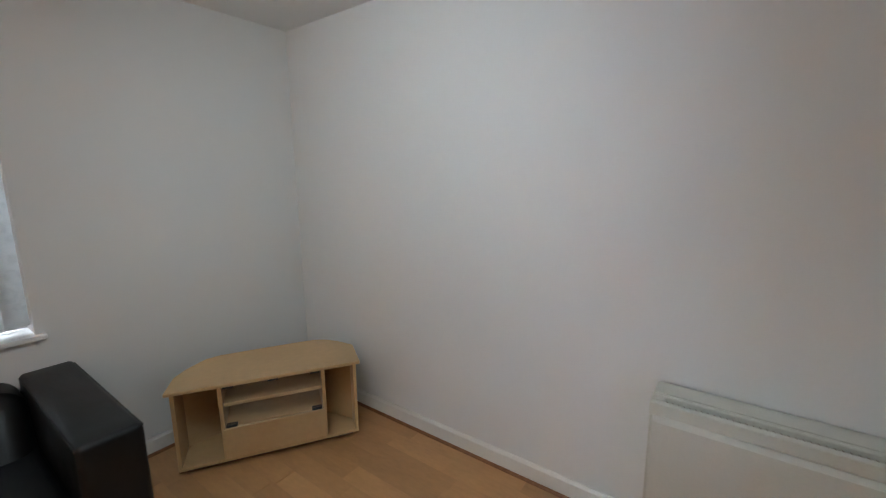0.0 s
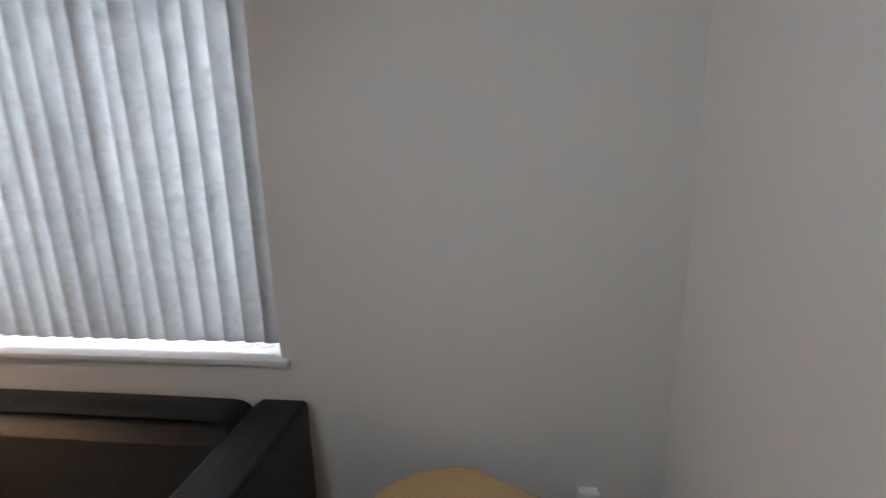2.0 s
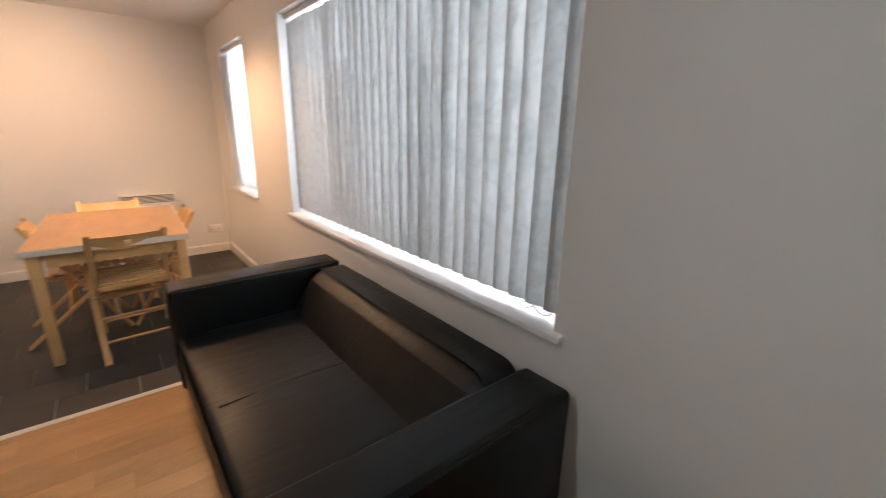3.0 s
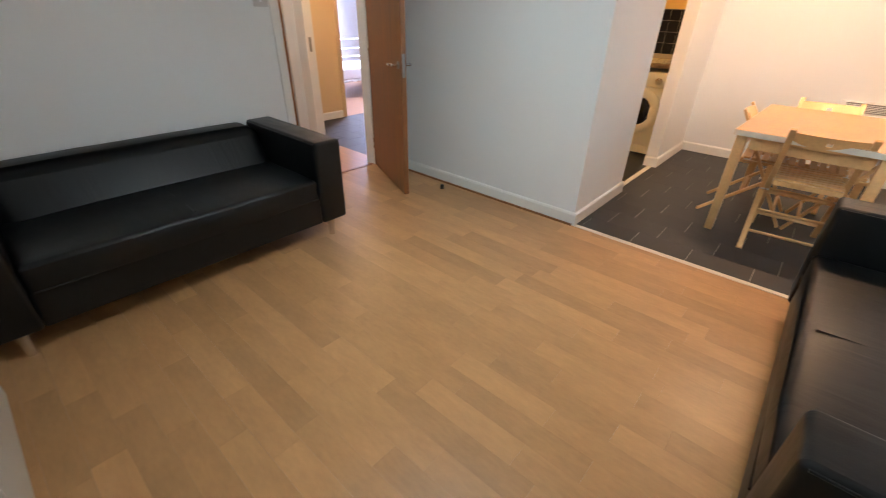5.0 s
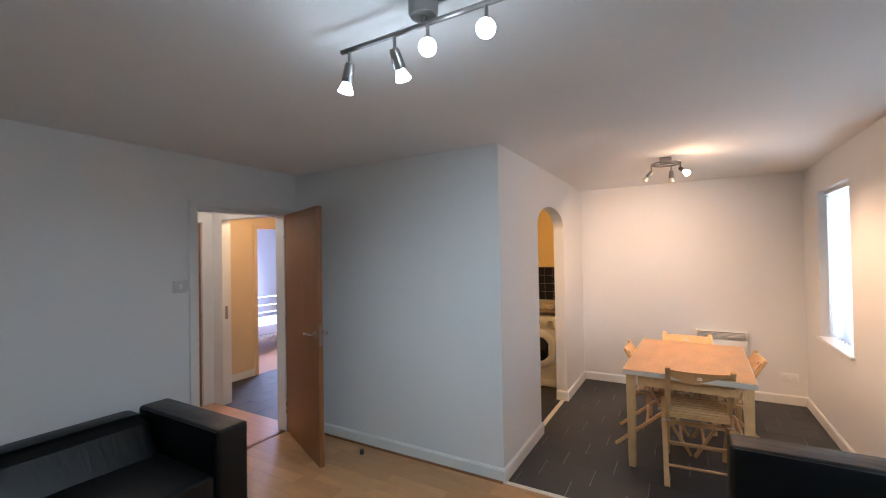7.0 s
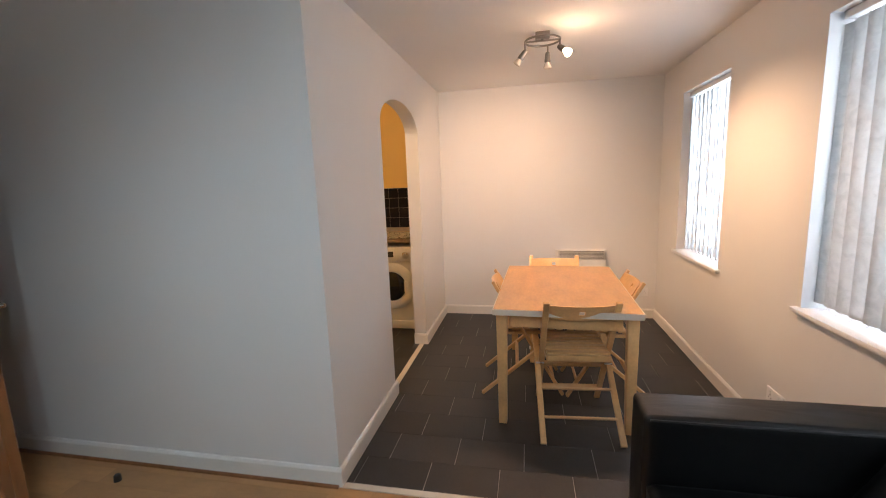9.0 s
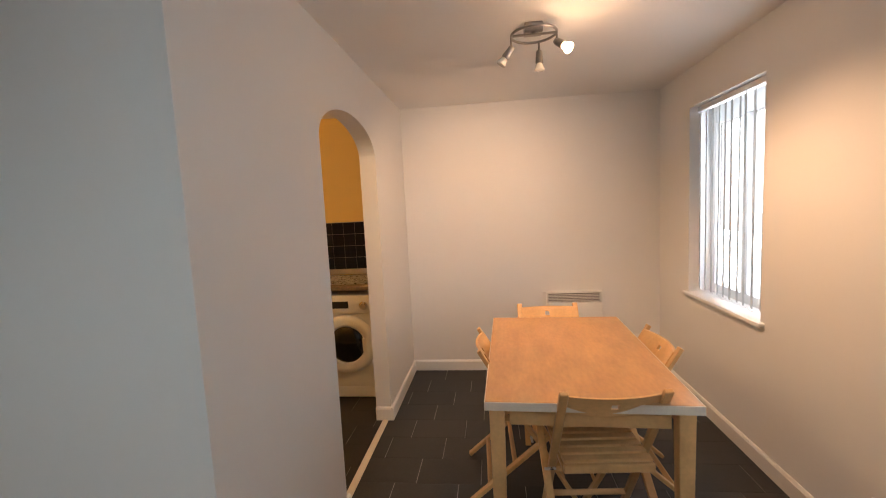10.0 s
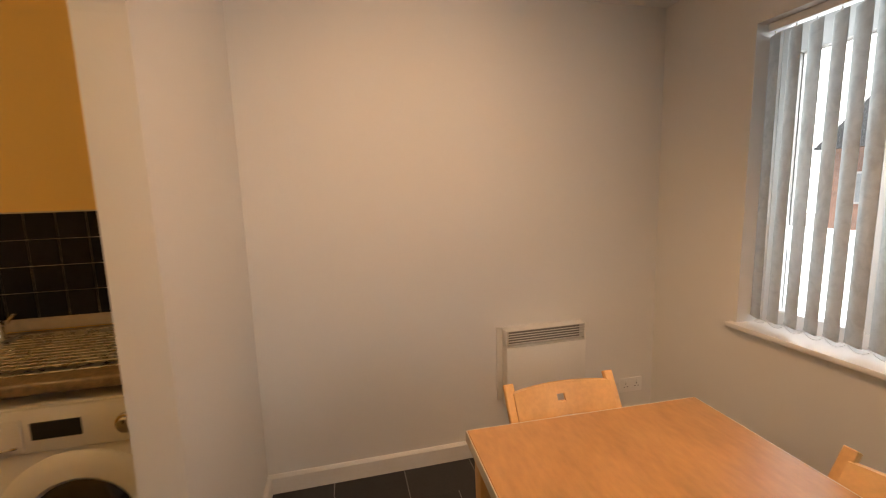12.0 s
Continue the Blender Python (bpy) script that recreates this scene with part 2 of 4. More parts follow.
def add_bar(bm, a, b, w, t, up=(0, 0, 1), bevel=0.003):
    """A straight rectangular bar from a to b, w wide across and t thick."""
    a, b = Vector(a), Vector(b)
    z = (b - a).normalized()
    x = Vector(up).cross(z)
    x = x.normalized() if x.length > 1e-4 else Vector((1, 0, 0))
    y = z.cross(x)
    rot = Matrix((x, y, z)).transposed().to_4x4()
    return add_box(bm, (-w / 2, -t / 2, -(b - a).length / 2), (w / 2, t / 2, (b - a).length / 2), bevel, 1, Matrix.Translation((a + b) / 2) @ rot)


def bar(a, b, w, t, up=(0, 0, 1), bevel=0.003):
    bm = bmesh.new()
    add_bar(bm, a, b, w, t, up, bevel)
    return bm


def prism(outline, depth, m=None):
    """A flat outline in x and z, pushed along +y by depth."""
    bm = bmesh.new()
    vs = [bm.verts.new((x, 0, z)) for x, z in outline]
    f = bm.faces.new(vs)
    r = bmesh.ops.extrude_face_region(bm, geom=[f])
    bmesh.ops.translate(bm, verts=[v for v in r["geom"] if isinstance(v, bmesh.types.BMVert)], vec=(0, depth, 0))
    bmesh.ops.recalc_face_normals(bm, faces=bm.faces)
    bmesh.ops.triangulate(bm, faces=[f for f in bm.faces if len(f.verts) > 4])
    if m is not None:
        bmesh.ops.transform(bm, matrix=m, verts=bm.verts)
    return bm


def lathe(profile, seg=24, m=None):
    """Radius and height pairs turned round z."""
    bm = bmesh.new()
    rings = []
    for r, z in profile:
        rings.append([bm.verts.new((r * math.cos(2 * math.pi * k / seg), r * math.sin(2 * math.pi * k / seg), z)) for k in range(seg)])
    for a, b in zip(rings, rings[1:]):
        for k in range(seg):
            bm.faces.new((a[k], a[(k + 1) % seg], b[(k + 1) % seg], b[k]))
    bm.faces.new(rings[0][::-1])
    bm.faces.new(rings[-1])
    bmesh.ops.remove_doubles(bm, verts=bm.verts, dist=1e-5)
    if m is not None:
        bmesh.ops.transform(bm, matrix=m, verts=bm.verts)
    return bm


def tube(points, r, seg=10, closed=False):
    """A round tube along points."""
    bm = bmesh.new()
    pts = [Vector(p) for p in points]
    n = len(pts)
    rings = []
    for i, p in enumerate(pts):
        a = pts[(i - 1) % n] if closed or i else p
        b = pts[(i + 1) % n] if closed or i < n - 1 else p
        d = (b - a).normalized()
        u = d.orthogonal() if abs(d.z) > 0.95 else d.cross(Vector((0, 0, 1)))
        u.normalize()
        w = d.cross(u)
        rings.append([bm.verts.new(p + r * (math.cos(2 * math.pi * k / seg) * u + math.sin(2 * math.pi * k / seg) * w)) for k in range(seg)])
    for i in range(n if closed else n - 1):
        a, b = rings[i], rings[(i + 1) % n]
        for k in range(seg):
            bm.faces.new((a[k], a[(k + 1) % seg], b[(k + 1) % seg], b[k]))
    if not closed:
        bm.faces.new(rings[0][::-1])
        bm.faces.new(rings[-1])
    bmesh.ops.recalc_face_normals(bm, faces=bm.faces)
    return bm


def part(name, bm, mat, parent=None, label="", smooth=True):
    """Links a bmesh as one mesh object, under parent where there is one."""
    me = bpy.data.meshes.new(name)
    bm.normal_update()
    bm.to_mesh(me)
    bm.free()
    me.materials.append(mat)
    if smooth and len(me.polygons):
        me.polygons.foreach_set("use_smooth", [True] * len(me.polygons))
        me.set_sharp_from_angle(angle=radians(35))
    ob = new(name, me)
    if parent:
        ob.parent = parent
    if label:
        ob["label"] = label
    return ob


def thing(name, label, category, group="", m=None):
    ob = tagged(new(name), label, category, group)
    ob.empty_display_size = 0.1
    if m is not None:
        ob.matrix_world = m
    return ob


def setting(name, bm, mat, label, category):
    return tagged(part(name, bm, mat, None, "", False), label, category, "", "structure")


def boxes(*spans):
    bm = bmesh.new()
    for lo, hi in spans:
        add_box(bm, lo, hi)
    return bm


# ---------------------------------------------------------------- structure
T = 0.28
# window wall, with two openings
setting("wall_south", boxes(
    ((-0.2, -T, 0), (W1[0], 0, H)), ((W1[0], -T, 0), (W1[1], 0, WIN_Z0 - 0.025)), ((W1[0], -T, WIN_Z1), (W1[1], 0, H)),
    ((W1[1], -T, 0), (W2[0], 0, H)), ((W2[0], -T, 0), (W2[1], 0, WIN_Z0 - 0.025)), ((W2[0], -T, WIN_Z1), (W2[1], 0, H)),
    ((W2[1], -T, 0), (XD + 0.2, 0, H))), WALL, "white painted plaster wall with two window openings", "wall")
setting("wall_west", boxes(((-0.2, 0, 0), (0, WY, H))), WALL, "plain white painted plaster wall", "wall")
setting("wall_north", boxes(((-0.2, WY, 0), (DOOR[0], WY + 0.11, H)), ((DOOR[0], WY, DOOR[2]), (DOOR[1], WY + 0.11, H)),
                            ((DOOR[1], WY, 0), (LX, WY + 0.11, H))), WALL, "white painted wall with a doorway to the hall", "wall")
setting("wall_door_side", boxes(((LX, Y1 + ARCH_D, 0), (LX + 0.11, WY + 0.11, H))), WALL, "cool white painted partition wall", "wall")
mid, half_w = (ARCH_L + ARCH_R) / 2, (ARCH_R - ARCH_L) / 2
arc = [(mid + half_w * math.cos(a), ARCH_S + (ARCH_T - ARCH_S) * math.sin(a)) for a in [math.pi * (1 - k / 32) for k in range(33)]]
setting("wall_arch", prism([(LX, 0), (ARCH_L, 0)] + arc + [(ARCH_R, 0), (XD, 0), (XD, H), (LX, H)], ARCH_D, pose(0, Y1, 0)),
        WALL, "white painted wall with an arched opening to the kitchen", "wall")
setting("wall_east", boxes(((XD, 0, 0), (XD + 0.2, Y1 + ARCH_D - 0.002, H))), WALL, "white painted end wall of the dining area", "wall")
setting("ceiling", boxes(((-0.2, -T, H), (XD + 0.2, WY + 0.11, H + 0.15))), CEIL, "plain white painted ceiling", "ceiling")
setting("subfloor", boxes(((-0.2, -T, -0.2), (XD + 0.2, BED_Y, -0.012))), SCREED, "dark subfloor under the boards", "floor")

# kitchen shell beyond the arch
KY = 4.10
setting("wall_kitchen_east", boxes(((XD, Y1 + ARCH_D, 0), (XD + 0.2, KY, H))), YELLOW, "warm yellow painted kitchen wall", "wall")
setting("wall_kitchen_north", boxes(((LX + 0.11, KY, 0), (XD + 0.2, KY + 0.1, H))), YELLOW, "warm yellow painted kitchen wall", "wall")
setting("wall_kitchen_west", boxes(((LX + 0.112, Y1 + ARCH_D, 0), (LX + 0.13, KY, H))), YELLOW, "warm yellow painted kitchen wall", "wall")
setting("ceiling_kitchen", boxes(((LX + 0.112, Y1 + ARCH_D, H - 0.03), (XD, KY, H - 0.004))), CEIL, "plain kitchen ceiling", "ceiling")

# hall and bedroom beyond the door
HX = 3.185
setting("wall_hall_north_lobby", boxes(((1.2, HALL_Y, 0), (2.28, HALL_Y + 0.1, H)), ((2.28, HALL_Y, 1.99), (3.07, HALL_Y + 0.1, H)), ((3.07, HALL_Y, 0), (HX, HALL_Y + 0.1, H))),
        TRIM, "white painted lobby wall around an oak door", "wall")
setting("wall_hall_lobby_east", boxes(((HX, WY + 0.2, 0), (HX + 0.1, 4.45, H)), ((HX, 4.45, 2.02), (HX + 0.1, 5.43, H)), ((HX, 5.43, 0), (HX + 0.1, BED_Y, H))), TRIM, "white painted frame wall between lobby and hall", "wall")
setting("wall_hall_west", boxes(((1.1, WY + 0.11, 0), (1.2, HALL_Y, H))), CREAM, "cream painted hall wall", "wall")
setting("wall_hall_east", boxes(((4.9, WY + 0.2, 0), (5.0, BED_Y, H))), CREAM, "cream painted hall wall", "wall")
setting("wall_hall_north", boxes(((HX + 0.1, BED_Y, 0), (4.12, BED_Y + 0.1, H)), ((4.12, BED_Y, 2.0), (4.9, BED_Y + 0.1, H))), CREAM, "cream painted hall wall with the bedroom doorway", "wall")
setting("wall_hall_partition", boxes(((LX + 0.11, KY + 0.1, 0), (4.9, WY + 0.2, H))), CREAM, "cream painted hall partition", "wall")
setting("ceiling_hall", boxes(((1.1, WY + 0.11, H), (7.2, 9.4, H + 0.15))), CEIL, "plain hall ceiling", "ceiling")
setting("wall_bedroom_north", boxes(((3.0, 9.2, 0), (7.2, 9.3, H))), WALL, "pale bedroom wall in cool daylight", "wall")
setting("wall_bedroom_east", boxes(((7.1, BED_Y, 0), (7.2, 9.2, H))), WALL, "pale bedroom wall", "wall")
setting("wall_bedroom_west", boxes(((3.0, BED_Y + 0.1, 0), (3.1, 9.2, H))), WALL, "pale bedroom wall", "wall")
setting("wall_bedroom_south", boxes(((4.9, BED_Y, 0), (7.1, BED_Y + 0.1, H))), WALL, "pale bedroom wall", "wall")
setting("floor_bedroom", boxes(((3.0, BED_Y, -0.2), (7.2, 9.3, 0.0))), LINO, "reddish wood laminate bedroom floor", "floor")


def skirting(name, a, b, normal, h=0.095, t=0.018):
    """A skirting board along the wall from a to b; normal points into the room."""
    a, b, n = Vector((*a, 0)), Vector((*b, 0)), Vector((*normal, 0))
    d = (b - a)
    prof = [(0.001, 0), (t, 0), (t, h - 0.014), (t - 0.006, h - 0.004), (t - 0.010, h), (0.001, h)]
    bm = bmesh.new()
    ra = [bm.verts.new(a + n * x + Vector((0, 0, z))) for x, z in prof]
    rb = [bm.verts.new(b + n * x + Vector((0, 0, z))) for x, z in prof]
    k = len(prof)
    for i in range(k):
        bm.faces.new((ra[i], ra[(i + 1) % k], rb[(i + 1) % k], rb[i]))
    bm.faces.new(ra[::-1])
    bm.faces.new(rb)
    bmesh.ops.recalc_face_normals(bm, faces=bm.faces)
    return setting(name, bm, TRIM, "white gloss painted skirting board", "skirting board")


skirting("baseboard_west", (0, 0), (0, WY), (1, 0))
skirting("baseboard_south", (0.018, 0), (XD - 0.018, 0), (0, 1))
skirting("baseboard_north", (0.018, WY), (DOOR[0] - 0.062, WY), (0, -1))
skirting("baseboard_door_side", (LX, WY - 0.02), (LX, Y1 - 0.018), (-1, 0))
skirting("baseboard_arch_near", (LX, Y1), (ARCH_L + 0.018, Y1), (0, -1))
skirting("baseboard_arch_far", (ARCH_R - 0.018, Y1), (XD - 0.018, Y1), (0, -1))
skirting("baseboard_jamb", (ARCH_R, Y1), (ARCH_R, Y1 + ARCH_D), (-1, 0))
skirting("baseboard_east", (XD, 0), (XD, Y1), (-1, 0))
skirting("baseboard_hall", (HX + 0.12, BED_Y), (4.075, BED_Y), (0, -1))
setting("trim_bedroom_door", boxes(((4.08, BED_Y - 0.016, 0), (4.135, BED_Y - 0.001, 2.05)), ((4.1205, BED_Y - 0.0008, 0), (4.145, BED_Y + 0.1, 1.999))), CREAM, "cream painted frame of the bedroom doorway", "door frame")
setting("trim_strike_plate", box((HX + 0.03, 5.4275, 0.93), (HX + 0.06, 5.4295, 1.07)), NICKEL, "dark metal strike plate in the hall door frame", "strike plate")


def gap_shade_strip(name, a, b, normal):
    """A quarter-round brown strip that paints in the shadow gap where laminate meets skirting."""
    a, b, n = Vector((*a, 0)), Vector((*b, 0)), Vector((*normal, 0))
    prof = [(0.0185, 0.0005), (0.032, 0.0005), (0.030, 0.007), (0.026, 0.011), (0.0185, 0.013)]
    bm = bmesh.new()
    ra = [bm.verts.new(a + n * x + Vector((0, 0, z))) for x, z in prof]
    rb = [bm.verts.new(b + n * x + Vector((0, 0, z))) for x, z in prof]
    k = len(prof)
    for i in range(k):
        bm.faces.new((ra[i], ra[(i + 1) % k], rb[(i + 1) % k], rb[i]))
    bm.faces.new(ra[::-1])
    bm.faces.new(rb)
    bmesh.ops.recalc_face_normals(bm, faces=bm.faces)
    return setting(name, bm, OAK, "brown strip standing in for the shadow gap below the skirting", "floor trim")


gap_shade_strip("trim_gap_shade_west", (0, 0.034), (0, WY - 0.034), (1, 0))
gap_shade_strip("trim_gap_shade_south", (0.018, 0), (LX - 0.03, 0), (0, 1))
gap_shade_strip("trim_gap_shade_north", (0.018, WY), (DOOR[0] - 0.062, WY), (0, -1))
gap_shade_strip("trim_gap_shade_door_side", (LX, WY - 0.05), (LX, Y1), (-1, 0))


def window(name, x0, x1, mullions, label, head=0.065):
    """White plastic casement: outer frame, posts, glass panes and the inside sill."""
    w = tagged(new(name), label, "window", "", "structure")
    y0, y1, fr = -0.215, -0.145, 0.065
    bm = bmesh.new()
    for lo, hi in (((x0, y0, WIN_Z0), (x0 + fr, y1, WIN_Z1)), ((x1 - fr, y0, WIN_Z0), (x1, y1, WIN_Z1)),
                   ((x0 + fr, y0, WIN_Z0), (x1 - fr, y1, WIN_Z0 + fr)), ((x0 + fr, y0, WIN_Z1 - head), (x1 - fr, y1, WIN_Z1))):
        add_box(bm, lo, hi, 0.006)
    part("window_frame", bm, UPVC, w)
    xs = [x0 + fr] + [v for m_ in mullions for v in (m_ - 0.035, m_ + 0.035)] + [x1 - fr]
    for m_ in mullions:
        part("mullion", box((m_ - 0.035, y0, WIN_Z0 + fr), (m_ + 0.035, y1, WIN_Z1 - head), 0.006), UPVC, w)
    for a, b in zip(xs[::2], xs[1::2]):
        g = part("pane", box((a, -0.188, WIN_Z0 + fr), (b, -0.176, WIN_Z1 - head)), GLASS, w, "", False)
        g.visible_shadow = False
    part("window_sill", box((x0 - 0.035, -0.145, WIN_Z0 - 0.024), (x1 + 0.035, 0.03, WIN_Z0), 0.006), UPVC, w, "white sill board")
    return w


window("window_1", W1[0], W1[1], [2.14, 2.90], "wide white plastic window with a projecting sill")
window("window_2", W2[0], W2[1], [5.0], "narrow white plastic window with a projecting sill", 0.13)

# outside: ground to the horizon, its glare put into the pale colour
OVERCAST = emitter("overcast_sky_glow", (0.95, 0.98, 1.0), 6.0)
setting("backdrop", boxes(((-120, -61, -3), (140, -60, 60))), OVERCAST, "plain white overcast sky beyond the houses", "sky")
setting("ground", boxes(((-400, -800, -3.2), (400, -T, -3.0))), GLARE_GROUND, "ground outside the windows, coloured pale for the daylight glare", "ground")


def brick_house():
    """The house across the way: brick wall with storeys, windows and a pitched roof."""
    hs = thing("brick_house", "red brick house with white windows across the pale ground", "house", "", pose(7.5, -17.0, -3.0))
    part("wall", box((-9, -6, 0), (9, 0, 5.6)), BRICK, hs, "", False)
    roof = bmesh.new()
    pts = [(-9.4, -6.4, 5.6), (9.4, -6.4, 5.6), (9.4, 0.4, 5.6), (-9.4, 0.4, 5.6), (-9.4, -3, 8.2), (9.4, -3, 8.2)]
    v = [roof.verts.new(p) for p in pts]
    for f in ((0, 1, 5, 4), (2, 3, 4, 5), (0, 4, 3), (1, 2, 5), (3, 2, 1, 0)):
        roof.faces.new([v[k] for k in f])
    bmesh.ops.recalc_face_normals(roof, faces=roof.faces)
    part("roof", roof, SLATE, hs, "dark tiled pitched roof", False)
    for zz in (0.9, 3.5):
        for k in range(6):
            x = -7.5 + 3.0 * k
            w = part("window", box((x - 0.6, 0.0, zz), (x + 0.6, 0.06, zz + 1.2), 0.01), UPVC, hs)
            for s in (-1, 1):
                part("pane", box((x + s * 0.28 - 0.24, 0.061, zz + 0.08), (x + s * 0.28 + 0.24, 0.07, zz + 1.12)), FAR_GLASS, w, "", False)


brick_house()

# ---------------------------------------------------------------- floors of single boards and tiles


def laminate_floor(name, x0, x1, y0, y1, label):
    """Beech strips running along y, with small bevelled joints and staggered ends."""
    floor = setting(name, boxes(((x0, y0, -0.012), (x1, y1, -0.0045))), SCREED, label, "floor")
    rng = random.Random(5)
    pool = {}
    w = 0.1075
    k, x = 0, x0
    while x < x1 - 0.01:
        xe = min(x + w, x1)
        y = y0 - rng.uniform(0.05, 0.5)
        while y < y1:
            ln = rng.choice((0.38, 0.46, 0.55, 0.68, 0.84))
            a, b = max(y, y0), min(y + ln, y1)
            if b - a > 0.02:
                key = (round(xe - x, 4), round(b - a, 2))
                b = a + key[1] if a + key[1] <= y1 else b
                if key not in pool:
                    bm = bmesh.new()
                    add_box(bm, (0.0003, 0.0003, -0.0045), (key[0] - 0.0003, key[1] - 0.0003, 0.0))
                    me = bpy.data.meshes.new("floor_strip")
                    bm.to_mesh(me)
                    bm.free()
                    me.materials.append(LAMINATE)
                    pool[key] = me
                s_ = new("floor_strip", pool[key])
                s_.location = (x, a, rng.uniform(-0.0002, 0.0002))
                s_.parent = floor
            y += ln
        x += w
        k += 1
    return floor


def slate_floor(name, x0, x1, y0, y1, label, phase=0.0):
    """Slate-look tiles in third bond: rows along y, open end joints, tight sides."""
    floor = setting(name, boxes(((x0, y0, -0.012), (x1, y1, -0.0035))), GROUT, label, "floor")
    tw, tl = 0.228, 0.355
    row, x = 0, x0
    pool = {}
    while x < x1 - 0.005:
        xe = min(x + tw, x1)
        y = y0 - tl + ((-0.12 * row + phase) % tl)
        while y < y1:
            a, b = max(y, y0), min(y + tl, y1)
            if b - a > 0.01:
                key = (round(xe - x, 4), round(b - a, 4))
                if key not in pool:
                    bm = bmesh.new()
                    add_box(bm, (0.0004, 0.0019, -0.0035), (key[0] - 0.0004, key[1] - 0.0019, 0.0), 0.0006, 1)
                    me = bpy.data.meshes.new("floor_tile")
                    bm.to_mesh(me)
                    bm.free()
                    me.materials.append(SLATE)
                    pool[key] = me
                t_ = new("floor_tile", pool[key])
                t_.location, t_.parent = (x, a, 0), floor
            y += tl
        x += tw
        row += 1
    return floor


# ---------------------------------------------------------------- things: living room


def soft_box(lo, hi, r, puff=0.0, seg=4):
    """An upholstered block with rounded edges and slightly swollen faces."""
    bm = bmesh.new()
    add_box(bm, lo, hi)
    bmesh.ops.subdivide_edges(bm, edges=bm.edges[:], cuts=9, use_grid_fill=True)
    c = [(a + b) / 2 for a, b in zip(lo, hi)]
    d = [(b - a) / 2 for a, b in zip(lo, hi)]
    for v in bm.verts:
        u = [(v.co[k] - c[k]) / d[k] for k in range(3)]
        for k in range(3):
            o = [u[j] for j in range(3) if j != k]
            if abs(abs(u[k]) - 1) < 1e-4:
                v.co[k] += math.copysign(puff * (1 - o[0] ** 2) * (1 - o[1] ** 2) + 0.0015 * noise.noise(v.co * 9.0), u[k])
    edges = [e for e in bm.edges if len(e.link_faces) == 2 and e.calc_face_angle() > 1.0]
    bmesh.ops.bevel(bm, geom=edges, offset=r, segments=seg, affect="EDGES", profile=0.5)
    return bm


SOFA_W, SOFA_D, SOFA_H = 1.79, 0.865, 0.652


def sofa(m, label):
    """Boxy two-seat leather sofa: back along y = 0, open towards +y."""
    s_ = thing("sofa", label, "sofa", "black leather sofas", m)
    aw, bt = 0.185, 0.20
    w, d, h = SOFA_W / 2, SOFA_D, SOFA_H
    part("base", soft_box((-w + aw, 0.02, 0.125), (w - aw, d - 0.012, 0.30), 0.012, 0.004), LEATHER, s_)
    for sx in (-1, 1):
        lo, hi = sorted((sx * w, sx * (w - aw)))
        arm = part("armrest", soft_box((lo, 0.0, 0.122), (hi, d, h), 0.022, 0.006), LEATHER, s_)
        e = 0.004
        seam = [(lo - e + 0.006, 0.03, h - 0.012), (lo - e + 0.006, d - 0.016, h - 0.012)]
        part("piping", tube(seam, 0.004, 6), LEATHER, arm)
        seam = [(hi + e - 0.006, 0.03, h - 0.012), (hi + e - 0.006, d - 0.016, h - 0.012)]
        part("piping", tube(seam, 0.004, 6), LEATHER, arm)
    back = soft_box((-w + aw + 0.002, 0.0, 0.12), (w - aw - 0.002, bt, h - 0.004), 0.085, 0.010, 6)
    for v in back.verts:
        lean = min(max(v.co.y / bt, 0.0), 1.0)
        v.co.y += lean * (0.36 * (h - v.co.z) / (h - 0.12) - 0.03)
        if lean > 0.5:
            v.co.y += 0.004 * noise.noise(Vector((v.co.x * 5, 3.0, v.co.z * 14)))
    part("backrest", back, LEATHER, s_)
    seat = soft_box((-w + aw + 0.003, bt - 0.01, 0.28), (w - aw - 0.003, d - 0.004, 0.425), 0.032, 0.016)
    for v in seat.verts:
        if v.co.z > 0.40:
            v.co.z += 0.004 * noise.noise(Vector((v.co.x * 16, v.co.y * 4, 1.0)))
    cushion = part("seat_cushion", seat, LEATHER, s_)
    part("seam", tube([(0.0, bt + 0.08, 0.434), (0.0, (bt + d) / 2, 0.440), (0.0, d - 0.05, 0.432)], 0.004, 6), LEATHER, cushion)
    part("seam", tube([(-w + aw + 0.02, d - 0.002, 0.302), (w - aw - 0.02, d - 0.002, 0.302)], 0.004, 6), LEATHER, s_)
    for sx in (-1, 1):
        for y in (0.07, d - 0.058):
            part("leg", rod((sx * (w - 0.10), y, 0.0), (sx * (w - 0.10), y, 0.128), 0.019, 16, 0.025), CHROME, s_, "tapered chrome leg")
    return s_


sofa(pose(2.166, 0.022, 0), "black leather two-seat sofa standing under the wide window")
sofa(pose(1.09, 4.142, 0, 0, 0, 180), "black leather sofa on chrome legs beside the hall door")


